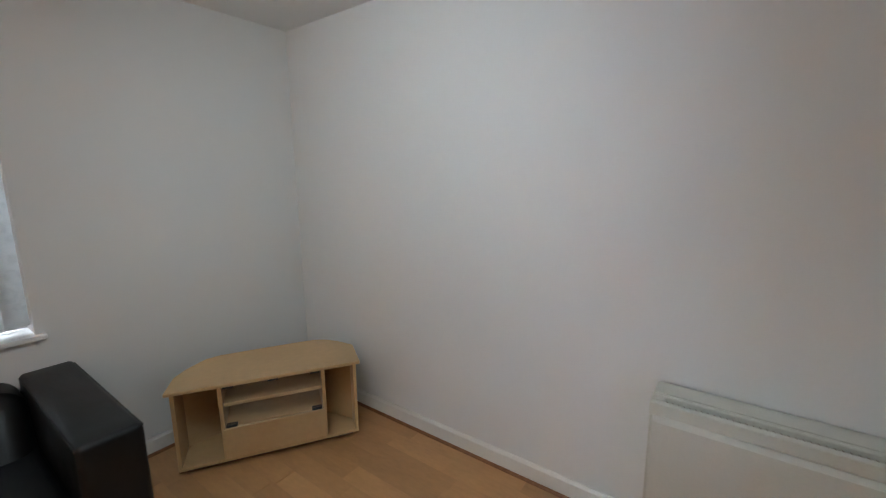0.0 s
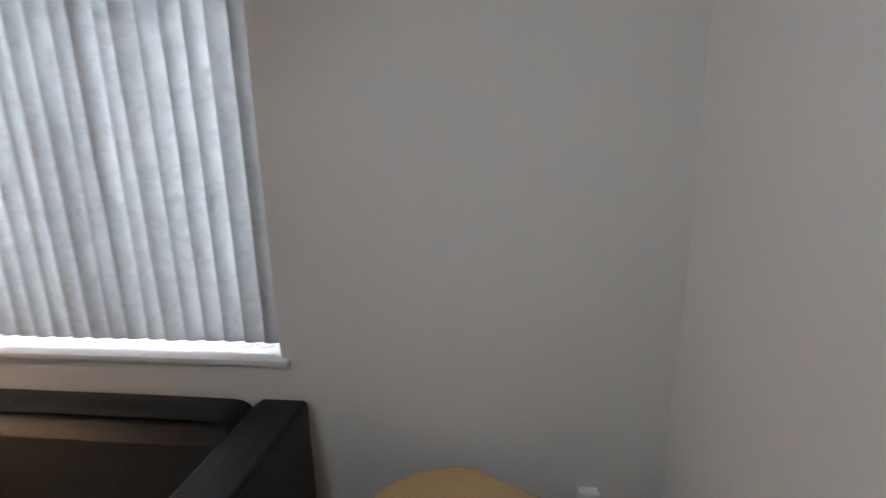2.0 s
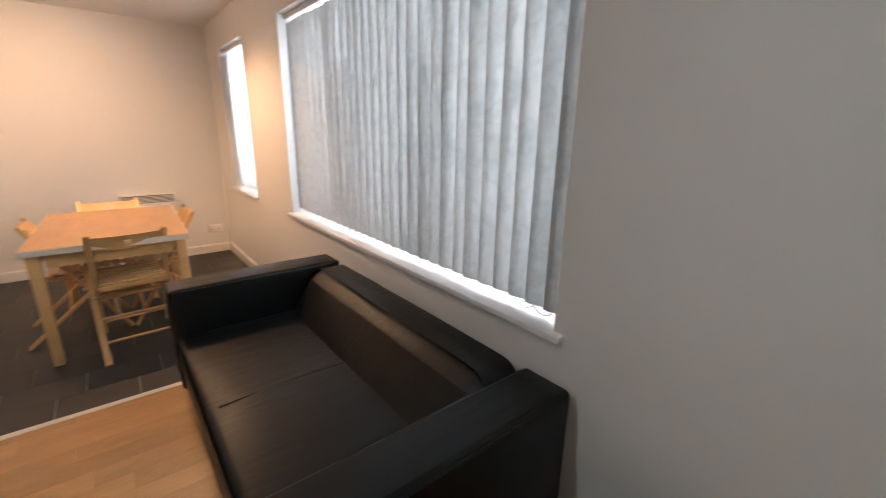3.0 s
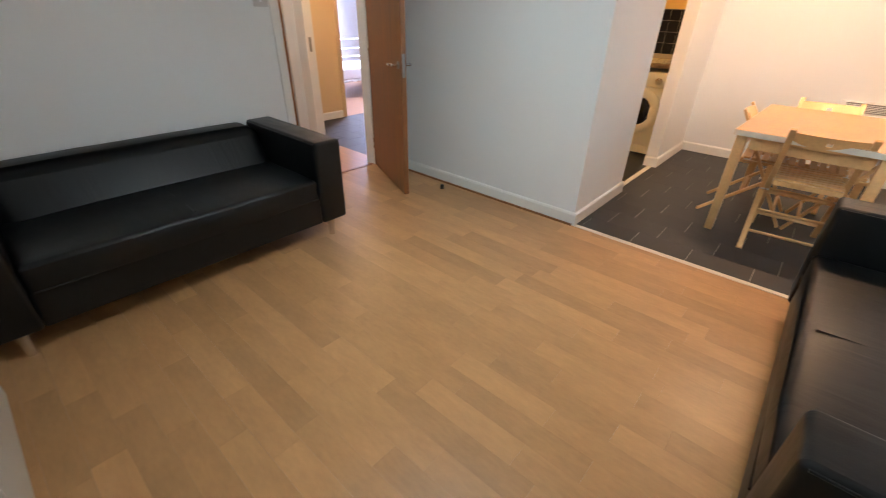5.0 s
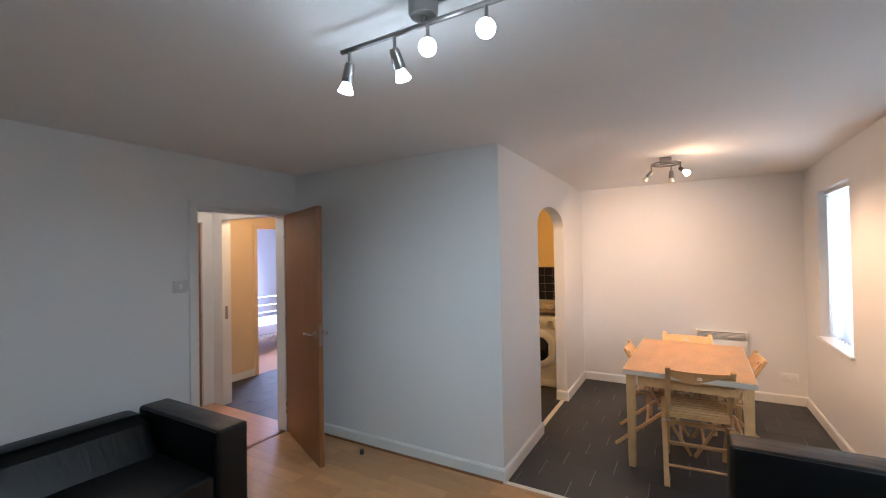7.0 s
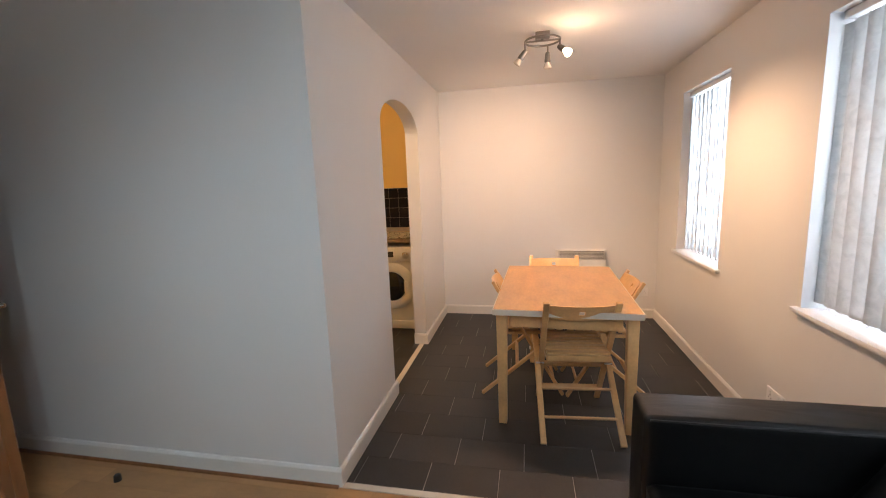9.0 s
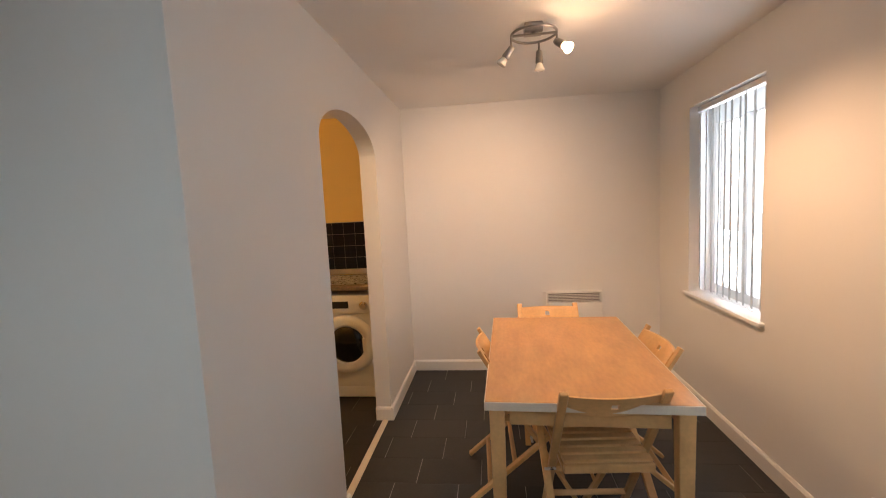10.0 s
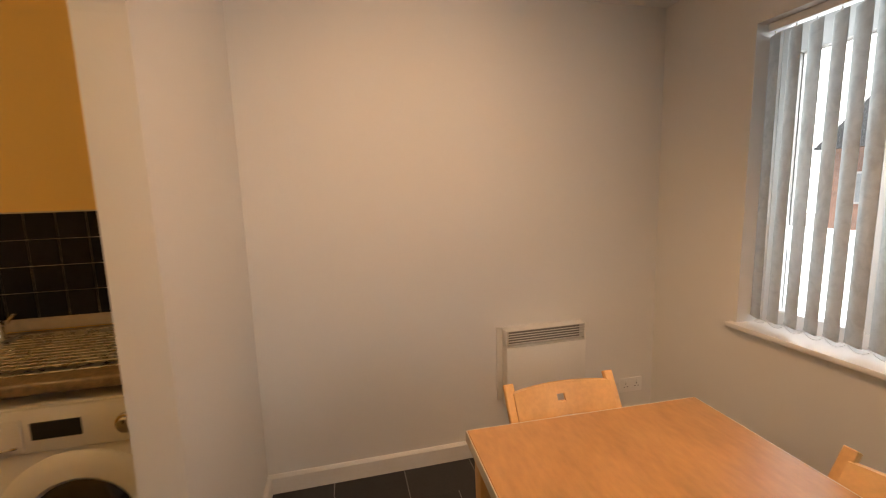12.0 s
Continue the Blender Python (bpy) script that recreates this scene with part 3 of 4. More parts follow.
def tv_stand():
    """Corner television unit: curved-back top, two open ends, middle shelves over a drop flap."""
    a, b = Vector((1.036, 0.327)), Vector((0.240, 0.820))
    ux = (b - a).normalized()
    width = (b - a).length
    ang = math.degrees(math.atan2(ux.y, ux.x))
    m = pose(a.x, a.y, 0, 0, 0, ang)
    s_ = thing("tv_stand", "pale beech veneer corner television stand with open shelves", "tv stand", "", m)
    # local x runs along the front from its window end
    inv = m.inverted()
    outline = []
    for x, y in ((0.110, 0.615), (0.125, 0.49), (0.158, 0.405), (0.205, 0.35), (0.45, 0.21), (0.66, 0.10), (0.73, 0.088), (0.85, 0.13), (0.935, 0.185)):
        p = inv @ Vector((x, y, 0))
        outline.append((p.x, p.y))
    sg = 1 if outline[3][1] > 0 else -1
    h, t = 0.461, 0.018

    def plate(z0, z1, inset, front):
        pts = [(0 + inset, sg * front), (width - inset, sg * front)]
        cx = sum(p[0] for p in outline) / len(outline)
        for x, y in outline:
            pts.append((x + (cx - x) * inset * 2.2, y * (1 - inset * 1.6)))
        bm = bmesh.new()
        vs = [bm.verts.new((x, y, z0)) for x, y in pts]
        f = bm.faces.new(vs)
        r = bmesh.ops.extrude_face_region(bm, geom=[f])
        bmesh.ops.translate(bm, verts=[v for v in r["geom"] if isinstance(v, bmesh.types.BMVert)], vec=(0, 0, z1 - z0))
        bmesh.ops.recalc_face_normals(bm, faces=bm.faces)
        bmesh.ops.bevel(bm, geom=[e for e in bm.edges], offset=0.0025, segments=1, affect="EDGES")
        return bm

    part("top", plate(h - t, h, 0.0, 0.0), BEECH, s_)
    part("bottom_board", plate(0.028, 0.046, 0.02, 0.012), BEECH, s_)
    part("plinth", box((0.05, min(sg * 0.05, sg * 0.07), 0.0), (width - 0.05, max(sg * 0.05, sg * 0.07), 0.028)), BLACK, s_)

    def upright(x, y0, y1, ln=""):
        lo, hi = sorted((sg * y0, sg * y1))
        return part("side_panel", box((x - t / 2, lo, 0.046), (x + t / 2, hi, h - t), 0.0015, 1), BEECH, s_)

    upright(0.030, 0.014, 0.20)
    upright(width - 0.030, 0.014, 0.12)
    upright(0.235, 0.014, 0.30)
    upright(width - 0.20, 0.014, 0.30)
    lo, hi = sorted((sg * 0.30, sg * 0.306))
    part("back_panel", box((0.21, lo, 0.046), (width - 0.18, hi, 0.20)), BEECH, s_)
    for p, q in (((0.035, 0.20), (0.235, 0.30)), ((width - 0.20, 0.30), (width - 0.035, 0.12))):
        part("back_panel", bar((p[0], sg * p[1], 0.245), (q[0], sg * q[1], 0.245), 0.006, 0.395, (0, 0, 1), 0.0), BEECH, s_)
    x0, x1 = 0.246, width - 0.211
    lo, hi = sorted((sg * 0.03, sg * 0.295))
    part("shelf", box((x0, lo, 0.325), (x1, hi, 0.343), 0.0015, 1), BEECH, s_)
    part("shelf", box((x0, lo, 0.196), (x1, hi, 0.214), 0.0015, 1), BEECH, s_)
    lo, hi = sorted((sg * 0.006, sg * 0.022))
    part("flap", box((x0 - 0.012, lo, 0.050), (x1 + 0.012, hi, 0.212), 0.002, 1), BEECH, s_, "plain drop flap with a worn patch")
    lo, hi = sorted((sg * 0.0095, sg * 0.0135))
    pane = part("glass_door", box((x0 + 0.003, lo, 0.2165), (x1 - 0.003, hi, 0.4415), 0.0008, 1), GLASS, s_, "clear glass door")
    pane.visible_shadow = False
    for x, z in ((x0 + 0.03, 0.436), ((x0 + x1) / 2, 0.436), (x1 - 0.03, 0.436), (x0 + 0.03, 0.222), (x1 - 0.03, 0.222)):
        lo, hi = sorted((sg * 0.008, sg * 0.040))
        part("hinge", box((x - 0.026, lo, z - 0.007), (x + 0.026, hi, z + 0.007), 0.003, 1), BLACK, s_, "black glass-door hinge")


tv_stand()


def storage_heater():
    y0, y1, d, h = 2.28, 3.04, 0.175, 0.690
    s_ = thing("storage_heater", "aged white storage heater standing against the wall", "heater", "", pose(0.02, 0, 0))
    prof = [(0.0, 0.03), (d - 0.02, 0.03), (d, 0.06), (d, h - 0.075), (d - 0.02, h - 0.055), (d - 0.02, h - 0.05), (0, h - 0.05)]
    part("body", prism(prof, y1 - y0, pose(0, y0, 0)), HEATER, s_)
    for a, b in ((y0 - 0.012, y0 - 0.0005), (y1 + 0.0005, y1 + 0.012)):
        part("end_panel", box((0, a, 0.0), (d - 0.012, b, h - 0.02), 0.006), HEATER, s_)
    part("top", box((0, y0 - 0.014, h - 0.049), (d - 0.085, y1 + 0.014, h), 0.006), HEATER, s_)
    bm = bmesh.new()
    for lo, hi in (((d - 0.083, y0 - 0.014, h - 0.050), (d - 0.064, y1 + 0.014, h - 0.004)), ((d - 0.034, y0 - 0.014, h - 0.055), (d - 0.008, y1 + 0.014, h - 0.008)),
                   ((d - 0.0638, y0 - 0.014, h - 0.050), (d - 0.0342, y0 + 0.03, h - 0.006)), ((d - 0.0638, y1 - 0.03, h - 0.050), (d - 0.0342, y1 + 0.014, h - 0.006))):
        add_box(bm, lo, hi, 0.003, 1)
    part("grille_frame", bm, HEATER, s_)
    n = 40
    for k in range(n):
        y = y0 + 0.035 + (y1 - y0 - 0.07) * k / (n - 1)
        part("grille_bar", box((d - 0.0638, y - 0.0013, h - 0.045), (d - 0.0342, y + 0.0013, h - 0.020)), GRILLE_DARK, s_, "", False)
    part("grille_base", box((d - 0.0636, y0 + 0.0302, h - 0.0495), (d - 0.0344, y1 - 0.03, h - 0.046)), GRILLE_DARK, s_)


storage_heater()


def blind(x0, x1, turn, pitch, sw, label):
    """Vertical blind: head rail, turned fabric slats with weights, carriers and the bottom chain."""
    b = thing("vertical_blind", label, "window blind", "vertical blinds", None)
    y = -0.066
    zt, zb = WIN_Z1 - 0.052, WIN_Z0 + 0.032
    part("head_rail", box((x0 + 0.012, y - 0.022, WIN_Z1 - 0.036), (x1 - 0.012, y + 0.022, WIN_Z1 - 0.002), 0.004), UPVC, b, "white aluminium head rail")
    n = int((x1 - x0 - 0.06) / pitch)

    def slat_mesh():
        bm = bmesh.new()
        cols, rows = 6, 12
        grid = []
        for side in (0, 1):
            g = []
            for i in range(cols + 1):
                u = i / cols - 0.5
                col = []
                for j in range(rows + 1):
                    z = zt + (zb - zt) * j / rows
                    bow = 0.009 * (1 - 4 * u * u) + side * 0.0008
                    col.append(bm.verts.new((u * sw, bow, z)))
                g.append(col)
            grid.append(g)
        for g in grid:
            for i in range(cols):
                for j in range(rows):
                    bm.faces.new((g[i][j], g[i + 1][j], g[i + 1][j + 1], g[i][j + 1]))
        a, c = grid
        for i in range(cols):
            for j in (0, rows):
                bm.faces.new((a[i][j], a[i + 1][j], c[i + 1][j], c[i][j]))
        for j in range(rows):
            for i in (0, cols):
                bm.faces.new((a[i][j], a[i][j + 1], c[i][j + 1], c[i][j]))
        bmesh.ops.recalc_face_normals(bm, faces=bm.faces)
        return bm

    first_slat = None
    rng = random.Random(int(x0 * 100))
    for k in range(n + 1):
        x = x0 + 0.035 + (x1 - x0 - 0.07) * k / n
        if first_slat is None:
            o = part("slat", slat_mesh(), FABRIC, b)
            first_slat = o
            hanger = part("carrier", rod((0, 0, zt), (0, 0, WIN_Z1 - 0.034), 0.004, 8), UPVC, o)
            weight = part("weight", box((-0.038, 0.001, zb - 0.001), (0.038, 0.007, zb + 0.008), 0.001, 1), FABRIC, o)
        else:
            o = new("slat", first_slat.data)
            o.parent = b
            for c, nm in ((hanger, "carrier"), (weight, "weight")):
                q = new(nm, c.data)
                q.parent = o
        o.matrix_basis = pose(x, y, 0, rng.uniform(-0.25, 0.25), rng.uniform(-0.25, 0.25), turn + rng.uniform(-1.5, 1.5))
    # bead chain in slack loops between the weights
    pts = []
    for k in range(n):
        xa = x0 + 0.035 + (x1 - x0 - 0.07) * k / n
        xb = x0 + 0.035 + (x1 - x0 - 0.07) * (k + 1) / n
        for j in range(6):
            u = j / 6
            pts.append((xa + (xb - xa) * u, y + 0.030, zb + 0.006 - 0.020 * (1 - (2 * u - 1) ** 2)))
    part("bead_chain", tube(pts, 0.0013, 5), UPVC, b)
    return b


blind(W1[0], W1[1], 17, 0.0778, 0.104, "closed pale grey mottled vertical blind in the wide window")
blind(W2[0], W2[1], -27, 0.0765, 0.089, "half-open pale vertical blind in the narrow window")


def spot_head(parent, base, aim, mat_bulb, label):
    """A spot on a short stem: knuckle, tapered holder and reflector bulb."""
    base, aim = Vector(base), Vector(aim).normalized()
    q = aim.to_track_quat("Z", "Y").to_matrix().to_4x4()
    stem_end = base - Vector((0, 0, 0.055))
    part("stem", rod(base, stem_end, 0.0055, 10), NICKEL, parent)
    m = Matrix.Translation(stem_end) @ q
    head = part("spot_head", lathe([(0.004, -0.012), (0.014, -0.010), (0.017, 0.0), (0.020, 0.045), (0.019, 0.052), (0.010, 0.053)], 20, m), NICKEL, parent, label)
    part("bulb", lathe([(0.012, 0.0535), (0.016, 0.060), (0.025, 0.082), (0.026, 0.088), (0.020, 0.092), (0.004, 0.094)], 20, m), mat_bulb, head, "reflector bulb")
    return stem_end + aim * 0.125


def track_light():
    x, ya, yb, z = 1.52, 2.07, 1.44, 2.30
    s_ = thing("ceiling_spotlight_bar", "satin nickel spotlight bar with four lit cool bulbs", "ceiling light", "", pose(0, 0, 0))
    part("canopy", lathe([(0.004, 2.325), (0.040, 2.325), (0.046, 2.335), (0.046, H - 0.001), (0.004, H - 0.001)], 28, pose(x, 1.735, 0)), NICKEL, s_)
    part("bar", rod((x, ya, z), (x, yb, z), 0.0085, 16), NICKEL, s_)
    part("mount", rod((x, 1.735, z), (x, 1.735, 2.33), 0.010, 12), NICKEL, s_)
    for y, aim, power in ((2.035, (0.15, 0.40, -1.0), 28), (1.845, (0.75, 0.05, -1.0), 28), (1.72, (-0.85, -0.50, -0.75), 11), (1.525, (-0.9, -0.35, -0.75), 11)):
        tip = spot_head(s_, (x, y, z), aim, BULB_COOL, "satin nickel spot holder")
        lamp("spot_bulb_light", "SPOT", look(tip, tip + Vector(aim)), power, COOL, radius=0.025, cone=(radians(140), 1.0))
    lamp("spot_bulb_glow", "POINT", pose(x + 0.05, 1.94, 2.10), 0.8, COOL, radius=0.05)
    lamp("spot_bulb_glow", "POINT", pose(x - 0.10, 1.55, 2.10), 0.8, COOL, radius=0.05)


track_light()


def ring_light():
    cx, cy, z, r = 4.40, 1.172, 2.322, 0.110
    s_ = thing("ceiling_ring_light", "satin nickel three-spot ring light with lit warm bulb", "ceiling light", "", pose(0, 0, 0))
    part("ring", tube([(cx + r * math.cos(a), cy + r * math.sin(a), z) for a in [2 * math.pi * k / 40 for k in range(40)]], 0.0065, 10, True), NICKEL, s_)
    part("canopy", box((cx - 0.02, cy - 0.045, 2.333), (cx + 0.065, cy + 0.045, H - 0.001), 0.006), NICKEL, s_)
    part("crossbar", bar((cx, cy - r, z), (cx, cy + r, z), 0.02, 0.008), NICKEL, s_)
    part("mount", rod((cx, cy, z), (cx, cy, 2.334), 0.012, 12), NICKEL, s_)
    spot_head(s_, (cx - 0.03, cy - r * 0.96, z), (-0.55, -0.50, -0.55), BULB_WARM, "holder of the lit bulb")
    spot_head(s_, (cx + 0.01, cy + r, z), (0.05, 0.60, -0.75), BULB_OFF, "holder of a dim bulb")
    spot_head(s_, (cx + r * 0.94, cy - 0.037, z), (-0.05, 0.02, -1.0), BULB_OFF, "holder of an unlit bulb")


ring_light()


def wall_plate(name, m, w, h, kind, label, category, depth=0.0, mat=UPVC):
    """A white plate in the local x-z plane, facing -y, with rockers or socket slots."""
    s_ = thing(name, label, category, "", m @ pose(0, -depth, 0))
    part("plate", box((-w / 2, -0.010, -h / 2), (w / 2, 0, h / 2), 0.003), mat, s_)
    if depth:
        part("back_box", box((-w / 2 + 0.002, 0.0002, -h / 2 + 0.002), (w / 2 - 0.002, depth - 0.0005, h / 2 - 0.002), 0.003), mat, s_)
    if kind == "switch":
        part("rocker", box((-0.008, -0.0145, -0.016), (0.008, -0.0101, 0.016), 0.002), UPVC, s_)
    else:
        for cx in ((-w / 4, w / 4) if w > 0.1 else (0,)):
            for dx, dz, a, b in ((0, 0.008, 0.004, 0.009), (-0.011, -0.010, 0.007, 0.004), (0.011, -0.010, 0.007, 0.004)):
                part("socket_slot", box((cx + dx - a / 2, -0.0112, dz - b / 2), (cx + dx + a / 2, -0.0102, dz + b / 2)), BLACK, s_, "", False)
            part("rocker", box((cx - 0.005, -0.014, 0.020), (cx + 0.005, -0.0101, 0.034), 0.0015), UPVC, s_)
    return s_


wall_plate("light_switch", pose(2.126, WY, 1.395), 0.105, 0.090, "switch", "greyed plastic light switch beside the hall door", "light switch", 0.0, GREY_PLASTIC)
wall_plate("wall_socket", pose(XD, 0.145, 0.275, 0, 0, -90), 0.146, 0.086, "socket", "white double wall socket beside the panel heater", "wall socket")
wall_plate("wall_socket", pose(3.808, 0, 0.267, 0, 0, 180), 0.146, 0.086, "socket", "white double wall socket between the two windows", "wall socket")
wall_plate("wall_socket", pose(0, 0.315, 0.312, 0, 0, 90), 0.146, 0.086, "socket", "white double wall socket behind the television stand", "wall socket", 0.03)
wall_plate("aerial_socket", pose(0.263, 0, 0.292, 0, 0, 180), 0.076, 0.076, "switch", "white aerial outlet behind the television stand", "wall socket", 0.028)


# ---------------------------------------------------------------- things: doors


def lever_handle(door, x, y, z, side):
    part("door_handle", rod((x, y, z), (x, y + side * 0.008, z), 0.027, 20), NICKEL, door, "round dark metal rose")
    h = part("door_handle", rod((x, y + side * 0.006, z), (x, y + side * 0.050, z), 0.009, 12), CHROME, door, "polished chrome lever")
    part("lever", tube([(x, y + side * 0.048, z), (x - 0.03, y + side * 0.052, z + 0.002), (x - 0.075, y + side * 0.050, z - 0.002), (x - 0.115, y + side * 0.046, z - 0.004)], 0.011, 10), CHROME, h)


def oak_door(name, m, width, label, hung=True):
    """Flush oak leaf: local x from the hinge, thickness along y."""
    d = tagged(new(name), label, "door", "", "structure")
    d.matrix_world = m
    part("door_leaf", box((0, -0.020, 0.008), (width, 0.020, 1.985), 0.002, 1), OAK, d)
    for s in (-1, 1):
        lever_handle(d, width - 0.06, s * 0.020, 1.0, s)
    part("latch_plate", box((width + 0.0002, -0.011, 0.92), (width + 0.0016, 0.011, 1.08)), NICKEL, d)
    for z in (0.22, 1.0, 1.78):
        part("hinge", rod((-0.004, -0.022, z - 0.05), (-0.004, -0.022, z + 0.05), 0.006, 10), STEEL, d)
    return d


hinge = (DOOR[1] - 0.005, WY - 0.022)
ang = math.degrees(math.atan2(3.445 - hinge[1], 2.715 - hinge[0]))
oak_door("door_1", pose(hinge[0], hinge[1], 0, 0, 0, ang), 0.85, "oak veneered flush door standing open into the room")
oak_door("door_2", pose(3.065, HALL_Y + 0.045, 0, 0, 0, 180), 0.762, "closed oak veneered door in the hall lobby")


def door_lining(name, x0, x1, top, y0, y1, faces):
    """White lining of a doorway with architraves on the given faces."""
    d = tagged(new(name), "white gloss painted door lining and architrave", "door frame", "", "structure")
    t = 0.026
    part("jamb", box((x0 + 0.001, y0 - 0.002, 0), (x0 + t, y1 + 0.002, top - t), 0.002, 1), TRIM, d)
    part("jamb", box((x1 - t, y0 - 0.002, 0), (x1 - 0.001, y1 + 0.002, top - t), 0.002, 1), TRIM, d)
    part("head", box((x0 + 0.001, y0 - 0.002, top - t), (x1 - 0.001, y1 + 0.002, top - 0.001), 0.002, 1), TRIM, d)
    yc = (y0 + y1) / 2
    for y, s in faces:
        a, b = sorted((y + s * 0.001, y + s * 0.016))
        part("architrave", box((x0 - 0.048, a, 0), (x0 + 0.012, b, top - 0.002), 0.004), TRIM, d)
        part("architrave", box((x1 - 0.012, a, 0), (x1 + 0.048, b, top - 0.002), 0.004), TRIM, d)
        part("architrave", box((x0 - 0.048, a, top - 0.0015), (x1 + 0.048, b, top + 0.045), 0.004), TRIM, d)


door_lining("trim_door_1", DOOR[0], DOOR[1], DOOR[2], WY, WY + 0.11, ((WY, -1), (WY + 0.11, 1)))
ds = thing("door_stop", "small black rubber door stop on the skirting", "door stop", "", pose(3.04, 3.345, 0))
part("plug", lathe([(0.004, 0), (0.018, 0.0), (0.016, 0.03), (0.010, 0.036), (0.003, 0.036)], 16), BLACK, ds)

# ---------------------------------------------------------------- things: dining area


def dining_table():
    m = pose(4.398, 1.046, 0, 0, 0, -2.0)
    s_ = thing("dining_table", "worn birch dining table with pale edging and square legs", "dining table", "", m)
    L, W_, h, t = 1.25, 0.808, 0.727, 0.036
    top = part("tabletop", box((-L / 2 + 0.004, -W_ / 2 + 0.004, h - t), (L / 2 - 0.004, W_ / 2 - 0.004, h), 0.002, 1), TABLE, s_, "worn scratched birch top")
    for lo, hi in (((-L / 2, -W_ / 2, h - t), (-L / 2 + 0.0038, W_ / 2, h - 0.001)), ((L / 2 - 0.0038, -W_ / 2, h - t), (L / 2, W_ / 2, h - 0.001)),
                   ((-L / 2 + 0.004, -W_ / 2, h - t), (L / 2 - 0.004, -W_ / 2 + 0.0038, h - 0.001)), ((-L / 2 + 0.004, W_ / 2 - 0.0038, h - t), (L / 2 - 0.004, W_ / 2, h - 0.001))):
        part("edging", box(lo, hi, 0.001, 1), EDGE, top, "pale edge band")
    for sx in (-1, 1):
        for sy in (-1, 1):
            x, y = sx * (L / 2 - 0.062), sy * (W_ / 2 - 0.048)
            bm = bmesh.new()
            add_box(bm, (x - 0.031, y - 0.031, 0.0), (x + 0.031, y + 0.031, h - t - 0.0005), 0.004, 2)
            for v in bm.verts:
                if v.co.z < 0.1:
                    v.co.x, v.co.y = x + (v.co.x - x) * 0.78, y + (v.co.y - y) * 0.78
            part("leg", bm, PINE, s_)
    for sy in (-1, 1):
        y = sy * (W_ / 2 - 0.052)
        part("apron", box((-L / 2 + 0.107, y - 0.011, h - t - 0.085), (L / 2 - 0.107, y + 0.011, h - t - 0.001), 0.002, 1), PINE, s_)
    for sx in (-1, 1):
        x = sx * (L / 2 - 0.066)
        part("apron", box((x - 0.011, -W_ / 2 + 0.097, h - t - 0.085), (x + 0.011, W_ / 2 - 0.097, h - t - 0.001), 0.002, 1), PINE, s_)


dining_table()


